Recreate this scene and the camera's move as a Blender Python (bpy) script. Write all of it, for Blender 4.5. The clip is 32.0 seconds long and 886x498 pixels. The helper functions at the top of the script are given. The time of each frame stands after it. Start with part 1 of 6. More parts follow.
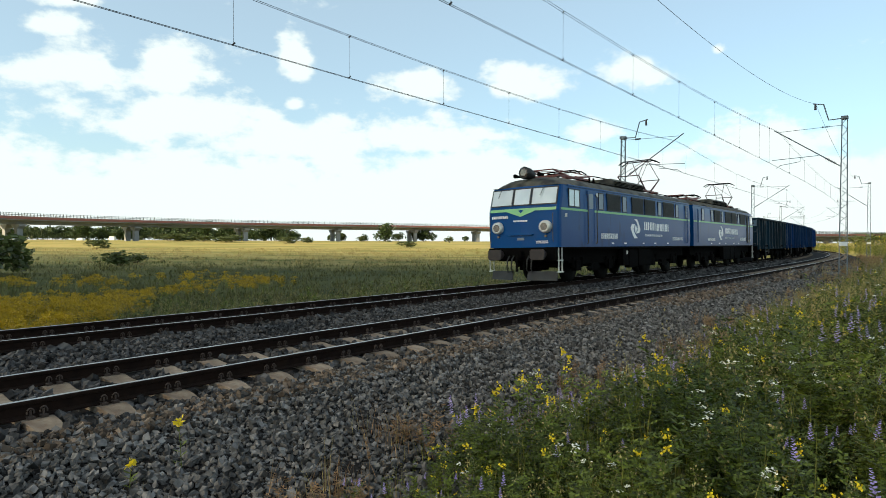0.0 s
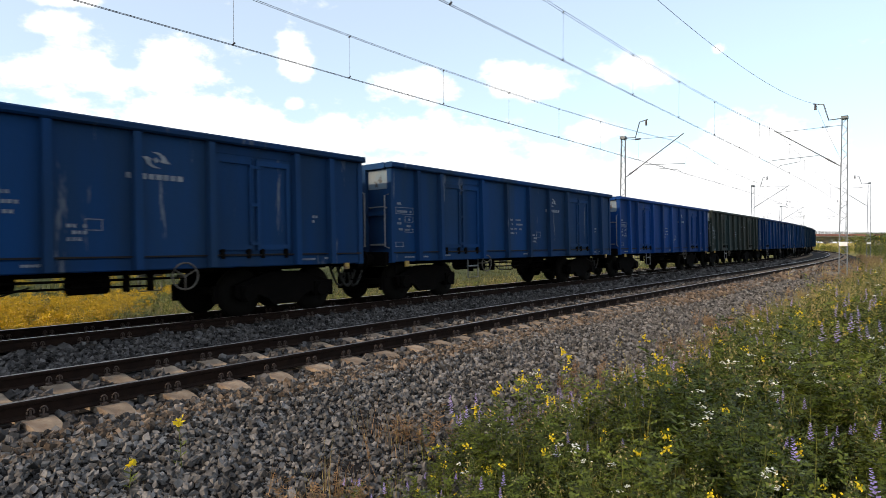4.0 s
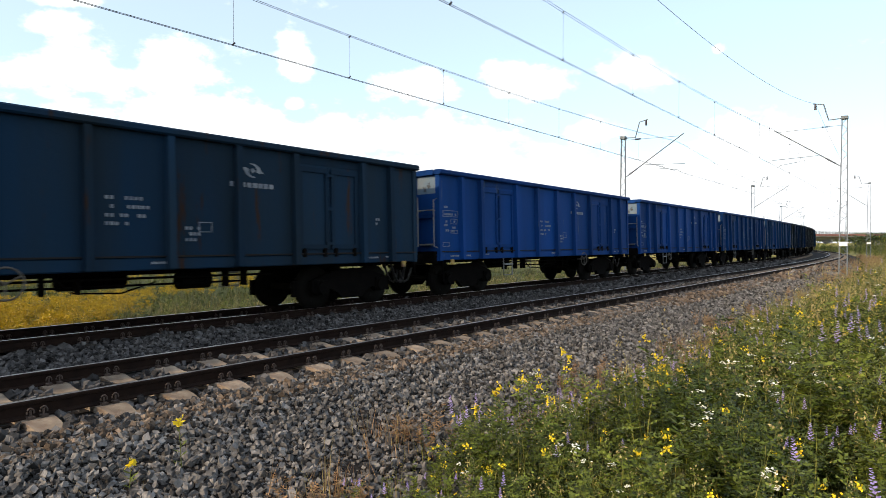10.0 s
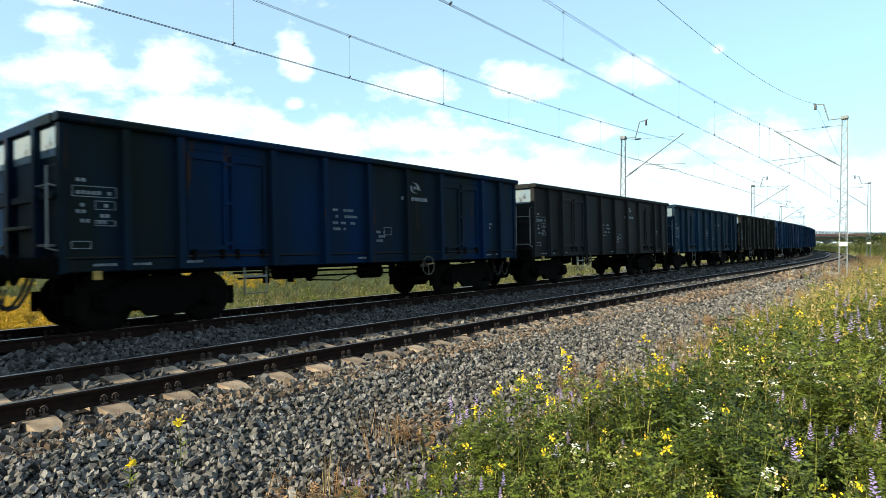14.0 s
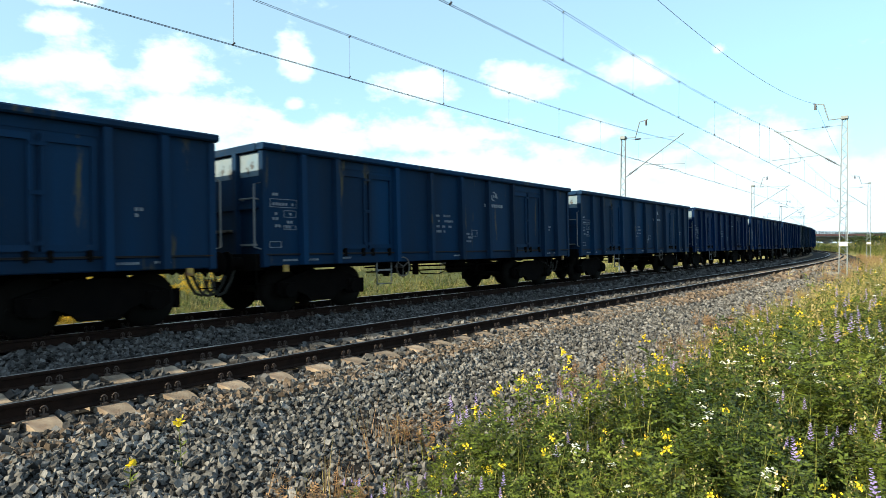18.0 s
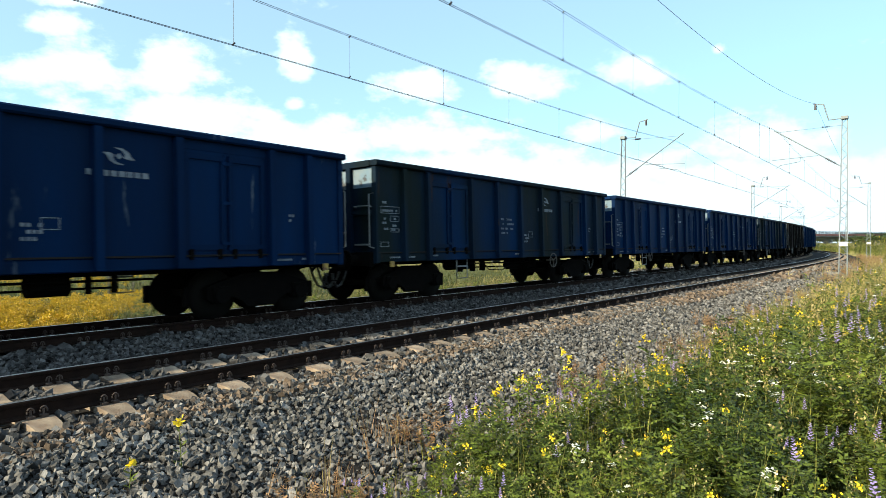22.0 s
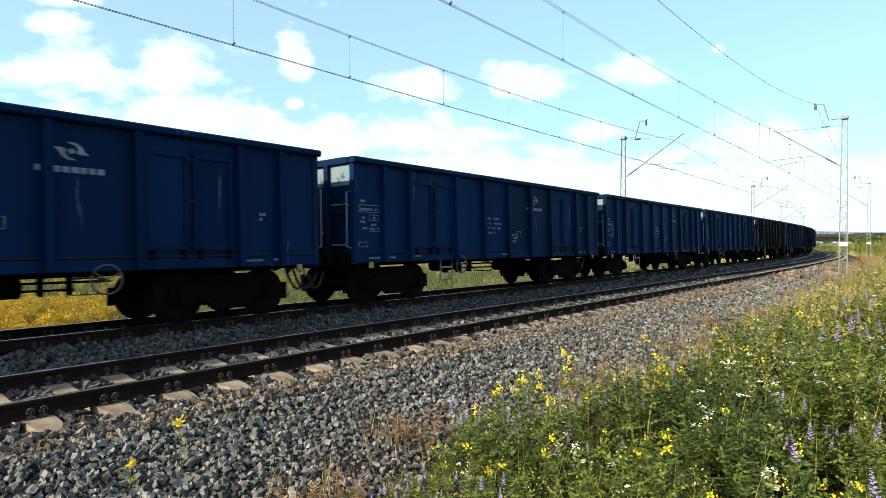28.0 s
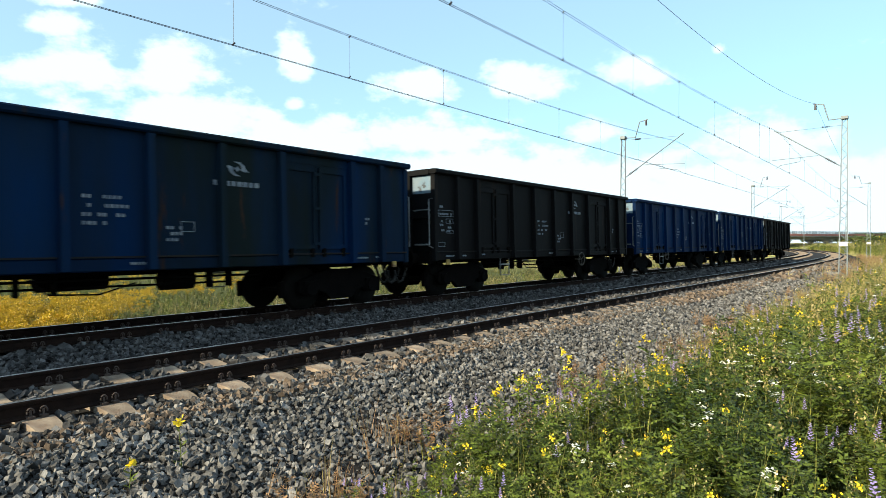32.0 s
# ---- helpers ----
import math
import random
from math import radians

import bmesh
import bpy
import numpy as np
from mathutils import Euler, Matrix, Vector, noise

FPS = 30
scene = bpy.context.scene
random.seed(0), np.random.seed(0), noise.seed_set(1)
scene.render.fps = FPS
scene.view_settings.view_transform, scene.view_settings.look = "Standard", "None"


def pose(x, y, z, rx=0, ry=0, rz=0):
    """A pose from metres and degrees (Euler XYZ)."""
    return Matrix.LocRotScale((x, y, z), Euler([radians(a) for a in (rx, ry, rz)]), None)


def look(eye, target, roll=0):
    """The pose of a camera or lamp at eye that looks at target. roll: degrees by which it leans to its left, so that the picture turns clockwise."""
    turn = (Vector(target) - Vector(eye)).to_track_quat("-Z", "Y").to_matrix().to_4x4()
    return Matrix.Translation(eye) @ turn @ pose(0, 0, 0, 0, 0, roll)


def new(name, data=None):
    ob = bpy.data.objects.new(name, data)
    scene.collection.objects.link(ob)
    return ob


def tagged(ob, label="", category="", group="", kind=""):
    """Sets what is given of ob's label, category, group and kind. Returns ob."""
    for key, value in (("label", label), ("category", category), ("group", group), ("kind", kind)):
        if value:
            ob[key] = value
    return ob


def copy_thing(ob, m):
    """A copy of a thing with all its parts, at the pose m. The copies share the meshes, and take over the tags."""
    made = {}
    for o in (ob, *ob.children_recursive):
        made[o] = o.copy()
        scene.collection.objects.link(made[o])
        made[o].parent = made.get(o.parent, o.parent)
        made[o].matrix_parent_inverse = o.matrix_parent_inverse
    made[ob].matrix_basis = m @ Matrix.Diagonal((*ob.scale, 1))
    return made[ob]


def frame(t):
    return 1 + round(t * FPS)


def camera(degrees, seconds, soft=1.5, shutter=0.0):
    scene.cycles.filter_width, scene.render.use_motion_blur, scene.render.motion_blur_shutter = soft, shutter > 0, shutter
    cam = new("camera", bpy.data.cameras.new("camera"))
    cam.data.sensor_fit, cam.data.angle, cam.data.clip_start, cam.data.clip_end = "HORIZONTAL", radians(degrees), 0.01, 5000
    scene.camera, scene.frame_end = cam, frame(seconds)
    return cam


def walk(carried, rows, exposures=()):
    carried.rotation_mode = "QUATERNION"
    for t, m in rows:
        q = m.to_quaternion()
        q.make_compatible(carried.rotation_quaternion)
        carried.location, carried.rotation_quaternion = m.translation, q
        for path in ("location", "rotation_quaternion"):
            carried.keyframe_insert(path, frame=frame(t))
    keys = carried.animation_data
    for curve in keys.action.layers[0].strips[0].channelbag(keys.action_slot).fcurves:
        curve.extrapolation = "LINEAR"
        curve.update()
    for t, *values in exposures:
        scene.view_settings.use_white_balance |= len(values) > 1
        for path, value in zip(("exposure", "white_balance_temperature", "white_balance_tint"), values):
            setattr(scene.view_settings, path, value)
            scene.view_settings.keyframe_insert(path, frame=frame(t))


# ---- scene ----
# ================= camera =================
cam = camera(72.1, 32.0, soft=0.8, shutter=0.1)
EYE = pose(0, 0, 1.537, 90 - 0.70, 0, 0) @ pose(0, 0, 0, 0, 0, 0.229)
EXPOSURES = ((0.0, 1.12, 6550, 3), (1.2, 1.1, 6850, 12), (2.0, 1.22, 6900, 13), (3.0, 1.34, 6850, 16), (5.0, 1.52, 6800, 16), (7.0, 1.62, 6700, 15), (11.0, 1.52, 6550, 12), (13.0, 1.35, 6000, 2), (14.0, 1.35, 5850, -1), (17.5, 1.38, 5750, -2), (32.0, 1.33, 5750, -1))
walk(cam, [(0.0, EYE), (32.0, EYE)], exposures=EXPOSURES)

# ================= world, sun =================
SUN_ELEV, SUN_AZ = radians(27), math.atan2(-0.557, -0.83)
to_sun = Vector((math.cos(SUN_ELEV) * math.cos(SUN_AZ), math.cos(SUN_ELEV) * math.sin(SUN_AZ), math.sin(SUN_ELEV)))


# cumulus heaps over the meadow: side tangent, height tangent, half width, half height
HEAPS = ((-0.62, 0.285, 0.100, 0.050), (-0.45, 0.275, 0.095, 0.050), (-0.64, 0.350, 0.065, 0.024), (-0.43, 0.195, 0.170, 0.050), (-0.24, 0.160, 0.150, 0.040),
         (-0.245, 0.290, 0.030, 0.036), (-0.045, 0.250, 0.065, 0.030), (-0.03, 0.170, 0.140, 0.034), (0.130, 0.258, 0.062, 0.030), (0.300, 0.275, 0.070, 0.034),
         (-0.245, 0.223, 0.016, 0.012), (0.070, 0.175, 0.050, 0.018), (0.250, 0.180, 0.060, 0.020), (0.520, 0.160, 0.130, 0.040), (0.450, 0.315, 0.016, 0.012),
         (-0.60, 0.392, 0.055, 0.016))


def make_world():
    w = bpy.data.worlds.new("summer_sky")
    scene.world = w
    w.use_nodes = True
    nt = w.node_tree
    nt.nodes.clear()
    N, K = nt.nodes.new, nt.links.new

    def calc(op, a, b=None, c=None):
        n = N("ShaderNodeMath"); n.operation = op
        for i, v in enumerate((a, b, c)):
            if isinstance(v, (int, float)):
                n.inputs[i].default_value = v
            elif v is not None:
                K(v, n.inputs[i])
        return n.outputs[0]

    def ramp(v, f0, f1, t0, t1):
        n = N("ShaderNodeMapRange"); n.interpolation_type = "SMOOTHSTEP"
        for i, x in zip(("From Min", "From Max", "To Min", "To Max"), (f0, f1, t0, t1)):
            n.inputs[i].default_value = x
        K(v, n.inputs["Value"])
        return n.outputs[0]

    out, bg = N("ShaderNodeOutputWorld"), N("ShaderNodeBackground")
    sky = N("ShaderNodeTexSky")
    sky.sky_type, sky.sun_disc = "NISHITA", False
    sky.sun_elevation, sky.sun_rotation = SUN_ELEV, math.pi / 2 - SUN_AZ
    sky.air_density, sky.dust_density, sky.ozone_density = 1.0, 1.2, 1.5
    tc = N("ShaderNodeTexCoord")
    sep = N("ShaderNodeSeparateXYZ")
    K(tc.outputs["Generated"], sep.inputs[0])
    X, Y, Z = sep.outputs[0], sep.outputs[1], sep.outputs[2]

    def noise(scale, stretch, detail, rough):
        mp = N("ShaderNodeMapping"); mp.inputs["Location"].default_value = (0.55, 0.3, 0.0); mp.inputs["Scale"].default_value = (1, 1, stretch)
        K(tc.outputs["Generated"], mp.inputs[0])
        n = N("ShaderNodeTexNoise"); n.inputs["Scale"].default_value = scale; n.inputs["Detail"].default_value = detail; n.inputs["Roughness"].default_value = rough
        K(mp.outputs[0], n.inputs["Vector"])
        return n.outputs[0]

    puff, fine = noise(7.0, 2.0, 8, 0.55), noise(16.0, 1.7, 7, 0.6)
    # heaps: how deep a direction lies inside the nearest one
    ahead = calc("MAXIMUM", Y, 0.05)
    tx, tz = calc("DIVIDE", X, ahead), calc("DIVIDE", Z, ahead)
    deep = None
    for cx, cz, rx, rz in HEAPS:
        rx, rz = rx * 1.22, rz * 1.25          # with their thin rims
        dx, dz = calc("MULTIPLY_ADD", tx, 1 / rx, -cx / rx), calc("MULTIPLY_ADD", tz, 1 / rz, -cz / rz)
        # flat bases: the lower half of a heap ends sooner
        dz = calc("MAXIMUM", dz, calc("MULTIPLY", dz, -1.35))
        d = calc("SUBTRACT", 1.0, calc("SQRT", calc("ADD", calc("MULTIPLY", dx, dx), calc("MULTIPLY", dz, dz))))
        deep = d if deep is None else calc("MAXIMUM", deep, d)
    bank = ramp(tz, 0.03, 0.235, 1.4, -0.60)
    deep = calc("MAXIMUM", deep, bank)
    # all round, loose cloud behind the viewer
    behind = calc("MULTIPLY_ADD", puff, 6.0, -2.9)
    deep = calc("ADD", calc("MULTIPLY", deep, ramp(Y, 0.1, 0.4, 0, 1)), calc("MULTIPLY", behind, ramp(Y, 0.1, 0.4, 1, 0)))
    edge = calc("ADD", calc("MULTIPLY_ADD", puff, 2.0, -1.0), calc("MULTIPLY_ADD", fine, 2.4, -1.2))
    cover = ramp(calc("ADD", deep, edge), -0.12, 0.50, SKY_HAZE, 1.0)
    mix = N("ShaderNodeMix"); mix.data_type = "RGBA"
    tint = N("ShaderNodeMix"); tint.data_type = "RGBA"; tint.blend_type = "MULTIPLY"; tint.inputs["Factor"].default_value = 1.0
    tint.inputs["B"].default_value = (0.86, 1.11, 1.16, 1)
    K(sky.outputs[0], tint.inputs["A"])
    K(cover, mix.inputs["Factor"]); K(tint.outputs["Result"], mix.inputs["A"])
    mix.inputs["B"].default_value = (CLOUD * 0.93, CLOUD * 1.0, CLOUD * 1.02, 1)
    K(mix.outputs["Result"], bg.inputs["Color"])
    bg.inputs["Strength"].default_value = 0.08
    K(bg.outputs[0], out.inputs[0])


SKY_HAZE = 0.36
CLOUD = 6.0
make_world()
sun = new("sun", bpy.data.lights.new("sun", "SUN"))
sun.data.energy, sun.data.angle, sun.data.color = 5.0, radians(0.6), (1.0, 0.77, 0.50)
sun.matrix_world = look((0, 0, 60), Vector((0, 0, 60)) - to_sun)


# ================= materials =================
def material(name, base, rough=0.7, metal=0.0, second=None, scale=4.0, mix=0.5, bump=0.0, bump_scale=40.0, spec=0.5,
             wear=None, wear_amount=0.0, wear_scale=3.0, rnd=0.0, island=0.0, coords="Object", coat=0.0, streak=False):
    """Principled paint/stone/metal with two scales of variation, wear patches and fine relief."""
    m = bpy.data.materials.new(name)
    m.use_nodes = True
    nt = m.node_tree
    b = nt.nodes["Principled BSDF"]
    N, K = nt.nodes.new, nt.links.new
    b.inputs["Roughness"].default_value, b.inputs["Metallic"].default_value = rough, metal
    b.inputs["Specular IOR Level"].default_value = spec
    b.inputs["Coat Weight"].default_value = coat
    tc = N("ShaderNodeTexCoord")
    mp = N("ShaderNodeMapping")
    K(tc.outputs[coords], mp.inputs[0])
    if streak:
        mp.inputs["Scale"].default_value = (1, 1, 0.18)
    col = N("ShaderNodeMix"); col.data_type = "RGBA"
    col.inputs["A"].default_value = (*base, 1)
    s2 = second or tuple(c * 0.72 for c in base)
    col.inputs["B"].default_value = (*s2, 1)
    n = N("ShaderNodeTexNoise"); n.inputs["Scale"].default_value = scale; n.inputs["Detail"].default_value = 7
    K(mp.outputs[0], n.inputs["Vector"])
    r = N("ShaderNodeMapRange"); r.inputs["From Min"].default_value = 0.35; r.inputs["From Max"].default_value = 0.7
    r.inputs["To Max"].default_value = mix * 2
    K(n.outputs[0], r.inputs[0]); K(r.outputs[0], col.inputs["Factor"])
    last = col.outputs["Result"]
    if wear:
        n2 = N("ShaderNodeTexNoise"); n2.inputs["Scale"].default_value = wear_scale; n2.inputs["Detail"].default_value = 9; n2.inputs["Roughness"].default_value = 0.65
        K(mp.outputs[0], n2.inputs["Vector"])
        r2 = N("ShaderNodeMapRange"); r2.inputs["From Min"].default_value = 0.62 - wear_amount * 0.2; r2.inputs["From Max"].default_value = 0.68 - wear_amount * 0.2
        K(n2.outputs[0], r2.inputs[0])
        w = N("ShaderNodeMix"); w.data_type = "RGBA"
        w.inputs["B"].default_value = (*wear, 1)
        K(r2.outputs[0], w.inputs["Factor"]); K(last, w.inputs["A"])
        last = w.outputs["Result"]
    if rnd or island:
        if rnd:
            oi = N("ShaderNodeObjectInfo"); src = oi.outputs["Random"]; amt = rnd
        else:
            g = N("ShaderNodeNewGeometry"); src = g.outputs["Random Per Island"]; amt = island
        mr = N("ShaderNodeMapRange"); mr.inputs["To Min"].default_value = 1 - amt; mr.inputs["To Max"].default_value = 1 + amt
        K(src, mr.inputs[0])
        hs = N("ShaderNodeHueSaturation")
        K(mr.outputs[0], hs.inputs["Value"]); K(last, hs.inputs["Color"])
        last = hs.outputs[0]
    K(last, b.inputs["Base Color"])
    if bump:
        nb = N("ShaderNodeTexNoise"); nb.inputs["Scale"].default_value = bump_scale; nb.inputs["Detail"].default_value = 5
        K(tc.outputs[coords], nb.inputs["Vector"])
        bp = N("ShaderNodeBump"); bp.inputs["Strength"].default_value = bump; bp.inputs["Distance"].default_value = 0.02
        K(nb.outputs[0], bp.inputs["Height"]); K(bp.outputs[0], b.inputs["Normal"])
    return m


def leaf_material(name, base, second, island=0.35):
    m = material(name, base, rough=0.55, second=second, scale=0.6, mix=0.5, island=island, spec=0.3)
    nt = m.node_tree
    b = nt.nodes["Principled BSDF"]
    tr = nt.nodes.new("ShaderNodeBsdfTranslucent")
    mx = nt.nodes.new("ShaderNodeMixShader")
    mx.inputs[0].default_value = 0.28
    src = b.inputs["Base Color"].links[0].from_socket
    nt.links.new(src, tr.inputs[0])
    nt.links.new(b.outputs[0], mx.inputs[1]); nt.links.new(tr.outputs[0], mx.inputs[2])
    nt.links.new(mx.outputs[0], nt.nodes["Material Output"].inputs[0])
    return m


M = {}
RUST = (0.12, 0.055, 0.03)
M["stone"] = material("ballast_stone", (0.152, 0.147, 0.145), 0.9, second=(0.029, 0.028, 0.0275), scale=9, mix=0.5, bump=0.5, bump_scale=60, island=0.7, spec=0.2)
# same stone, coloured darker to carry the train's shadow between the tracks
M["stone_dark"] = material("shade_toned_ballast_stone", (0.088, 0.086, 0.087), 0.95, second=(0.022, 0.021, 0.022), scale=9, mix=0.5, bump=0.5, bump_scale=60, island=0.7, spec=0.1)
M["stone_tan"] = material("dusty_ballast_stone", (0.15, 0.118, 0.092), 0.95, second=(0.07, 0.052, 0.04), scale=9, mix=0.5, bump=0.5, bump_scale=60, island=0.6, spec=0.1)
M["footing"] = material("weathered_footing", (0.13, 0.12, 0.10), 0.95, second=(0.08, 0.075, 0.06), scale=4)
# near-black bed: stands in for deep shade in the gaps between stones
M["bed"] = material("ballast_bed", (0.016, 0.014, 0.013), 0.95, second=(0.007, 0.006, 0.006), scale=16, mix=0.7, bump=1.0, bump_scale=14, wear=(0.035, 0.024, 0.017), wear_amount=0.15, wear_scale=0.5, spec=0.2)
M["rail"] = material("rusty_rail", (0.016, 0.009, 0.0065), 0.9, second=(0.009, 0.0055, 0.0045), scale=9, bump=0.3, bump_scale=90, spec=0.1)
M["rail_top"] = material("polished_rail_head", (0.42, 0.41, 0.40), 0.33, 1.0, second=(0.25, 0.22, 0.2), scale=3)
M["sleeper"] = material("concrete_sleeper", (0.24, 0.195, 0.15), 0.92, second=(0.14, 0.105, 0.08), scale=7, mix=0.5, bump=0.5, bump_scale=70, wear=(0.17, 0.115, 0.08), wear_amount=0.25, wear_scale=5, rnd=0.22, spec=0.25)
# concrete of the far track, shade under the train put into its colour
M["sleeper_dark"] = material("shade_toned_sleeper", (0.05, 0.045, 0.04), 0.95, second=(0.025, 0.022, 0.02), scale=7, mix=0.6, bump=0.5, bump_scale=70, rnd=0.2, spec=0.1)
M["clip"] = material("rusty_clip", (0.05, 0.032, 0.025), 0.8, second=(0.03, 0.02, 0.016), scale=30)
M["concrete"] = material("bridge_concrete", (0.27, 0.28, 0.30), 0.9, second=(0.19, 0.20, 0.215), scale=0.35, mix=0.5, wear=(0.2, 0.2, 0.2), wear_amount=0.1, wear_scale=0.2)
M["redband"] = material("red_brown_edge_beam", (0.30, 0.12, 0.10), 0.8, second=(0.22, 0.09, 0.08), scale=0.5)
M["galv"] = material("galvanised_steel", (0.155, 0.18, 0.20), 0.6, 0.2, second=(0.11, 0.125, 0.14), scale=5, bump=0.1)
M["wire"] = material("copper_wire", (0.06, 0.055, 0.055), 0.6, 0.6)
M["insul"] = material("brown_porcelain", (0.035, 0.02, 0.016), 0.25)
# ================= the two curved tracks =================
TRACK_Y0, HEAD0, K0, K1 = 11.8125, 0.89459, -0.000356, 0.0000350
TRACK_GAP, GAUGE2, CANT, FAR_CANT, FAR_Z = 4.026, 0.7525, 0.028, 0.036, 0.013
STEP = 0.5


def build_line():
    """Centre line of the near track: s from -640 m to 760 m; the bend eases in and ends in a straight."""
    def march(sign):
        x, y, a, s = 0.0, TRACK_Y0, HEAD0, 0.0
        pts = [(s, x, y, a)]
        while s * sign < (760 if sign > 0 else 640):
            sm = s + sign * STEP / 2
            k = K0 + K1 * min(max(sm, -12), 96)
            if (sm > 0 and a > 1.30) or sm < -40:
                k = 0.0
            am = a + sign * k * STEP / 2
            x += sign * STEP * math.cos(am)
            y += sign * STEP * math.sin(am)
            a += sign * k * STEP
            s += sign * STEP
            pts.append((s, x, y, a))
        return pts
    return np.array(march(-1)[:0:-1] + march(1))


LINE = build_line()


def at(s, off=0.0, z=0.0):
    x, y, a = (float(np.interp(s, LINE[:, 0], LINE[:, i])) for i in (1, 2, 3))
    return Vector((x - math.sin(a) * off, y + math.cos(a) * off, z))


def heading(s):
    return float(np.interp(s, LINE[:, 0], LINE[:, 3]))


def at_many(s, off, z):
    x, y, a = (np.interp(s, LINE[:, 0], LINE[:, i]) for i in (1, 2, 3))
    return np.stack([x - np.sin(a) * off, y + np.cos(a) * off, z], -1)


# ---- mesh builder ----
class Build:
    """Collects boxes, tubes, prisms and sheets into one mesh."""

    def __init__(self):
        self.v, self.f, self.smooth = [], [], []

    def add(self, verts, faces, smooth=False):
        n = len(self.v)
        self.v += [tuple(p) for p in verts]
        self.f += [tuple(i + n for i in q) for q in faces]
        self.smooth += [smooth] * len(faces)
        return self

    def box(self, x0, x1, y0, y1, z0, z1, m=None, c=0.0):
        """A box; c cuts its upright and lying edges along x."""
        if c:
            ring = [(y0 + c, z0), (y1 - c, z0), (y1, z0 + c), (y1, z1 - c), (y1 - c, z1), (y0 + c, z1), (y0, z1 - c), (y0, z0 + c)]
            vs = [(x0, y, z) for y, z in ring] + [(x1, y, z) for y, z in ring]
            fs = [tuple(range(7, -1, -1)), tuple(range(8, 16))] + [(i, (i + 1) % 8, 8 + (i + 1) % 8, 8 + i) for i in range(8)]
        else:
            vs = [(x, y, z) for x in (x0, x1) for y in (y0, y1) for z in (z0, z1)]
            fs = [(0, 1, 3, 2), (4, 6, 7, 5), (0, 4, 5, 1), (2, 3, 7, 6), (0, 2, 6, 4), (1, 5, 7, 3)]
        if m is not None:
            vs = [m @ Vector(p) for p in vs]
        return self.add(vs, fs)

    def tube(self, pts, r, n=6, close=False, caps=True):
        pts = [Vector(p) for p in pts]
        vs, fs = [], []
        k = len(pts)
        for i, p in enumerate(pts):
            a = pts[(i - 1) % k] if (close or i) else p
            b = pts[(i + 1) % k] if (close or i < k - 1) else p
            d = (b - a)
            d = d.normalized() if d.length > 1e-9 else Vector((0, 0, 1))
            u = d.orthogonal().normalized() if abs(d.z) > 0.95 else d.cross(Vector((0, 0, 1))).normalized()
            w = d.cross(u)
            rr = r[i] if isinstance(r, (list, tuple)) else r
            vs += [p + (u * math.cos(2 * math.pi * j / n) + w * math.sin(2 * math.pi * j / n)) * rr for j in range(n)]
        for i in range(k if close else k - 1):
            for j in range(n):
                a, b = i * n + j, i * n + (j + 1) % n
                c, d2 = ((i + 1) % k) * n + (j + 1) % n, ((i + 1) % k) * n + j
                fs.append((a, b, c, d2))
        self.add(vs, fs, True)
        if caps and not close:
            self.add(vs[:n], [tuple(range(n))])
            self.add(vs[-n:], [tuple(range(n - 1, -1, -1))])
        return self

    def cyl(self, p, q, r, n=14, r2=None):
        return self.tube([p, q], [r, r if r2 is None else r2], n)

    def disc_stack(self, c, axis, rings, n=24):
        """A turned body: rings of (distance along axis, radius)."""
        c, d = Vector(c), Vector(axis).normalized()
        return self.tube([c + d * a for a, _ in rings], [max(r, 1e-4) for _, r in rings], n) if len(rings) > 1 else self

    def prism(self, outline, y0, y1):
        """An x-z outline pushed from y0 to y1."""
        n = len(outline)
        vs = [(x, y0, z) for x, z in outline] + [(x, y1, z) for x, z in outline]
        fs = [tuple(range(n)), tuple(range(2 * n - 1, n - 1, -1))] + [(i, i + n, (i + 1) % n + n, (i + 1) % n) for i in range(n)]
        return self.add(vs, fs)

    def mesh(self, name, mat=None):
        me = bpy.data.meshes.new(name)
        me.from_pydata(self.v, [], self.f)
        me.polygons.foreach_set("use_smooth", self.smooth)
        bm = bmesh.new(); bm.from_mesh(me)
        bmesh.ops.recalc_face_normals(bm, faces=bm.faces)
        bm.to_mesh(me); bm.free()
        if mat:
            me.materials.append(mat)
        return me


def part(name, b, mat, parent=None, label="", m=None):
    ob = new(name, b.mesh(name, mat) if isinstance(b, Build) else b)
    if parent is not None:
        ob.parent = parent
    if m is not None:
        ob.matrix_basis = m
    if label:
        tagged(ob, label)
    return ob


def empty(name, m=None):
    ob = new(name)
    ob.empty_display_size = 0.3
    if m is not None:
        ob.matrix_basis = m
    return ob


def fast_mesh(name, verts, faces, mat, smooth=False):
    """A large mesh from arrays: faces is an n x k array."""
    verts, faces = np.asarray(verts, np.float32), np.asarray(faces, np.int32)
    me = bpy.data.meshes.new(name)
    k = faces.shape[1]
    me.vertices.add(len(verts)); me.vertices.foreach_set("co", verts.ravel())
    me.loops.add(faces.size); me.loops.foreach_set("vertex_index", faces.ravel())
    me.polygons.add(len(faces))
    me.polygons.foreach_set("loop_start", np.arange(0, faces.size, k, dtype=np.int32))
    me.polygons.foreach_set("loop_total", np.full(len(faces), k, np.int32))
    me.update(calc_edges=True)
    me.polygons.foreach_set("use_smooth", np.full(len(faces), smooth))
    me.materials.append(mat)
    return me


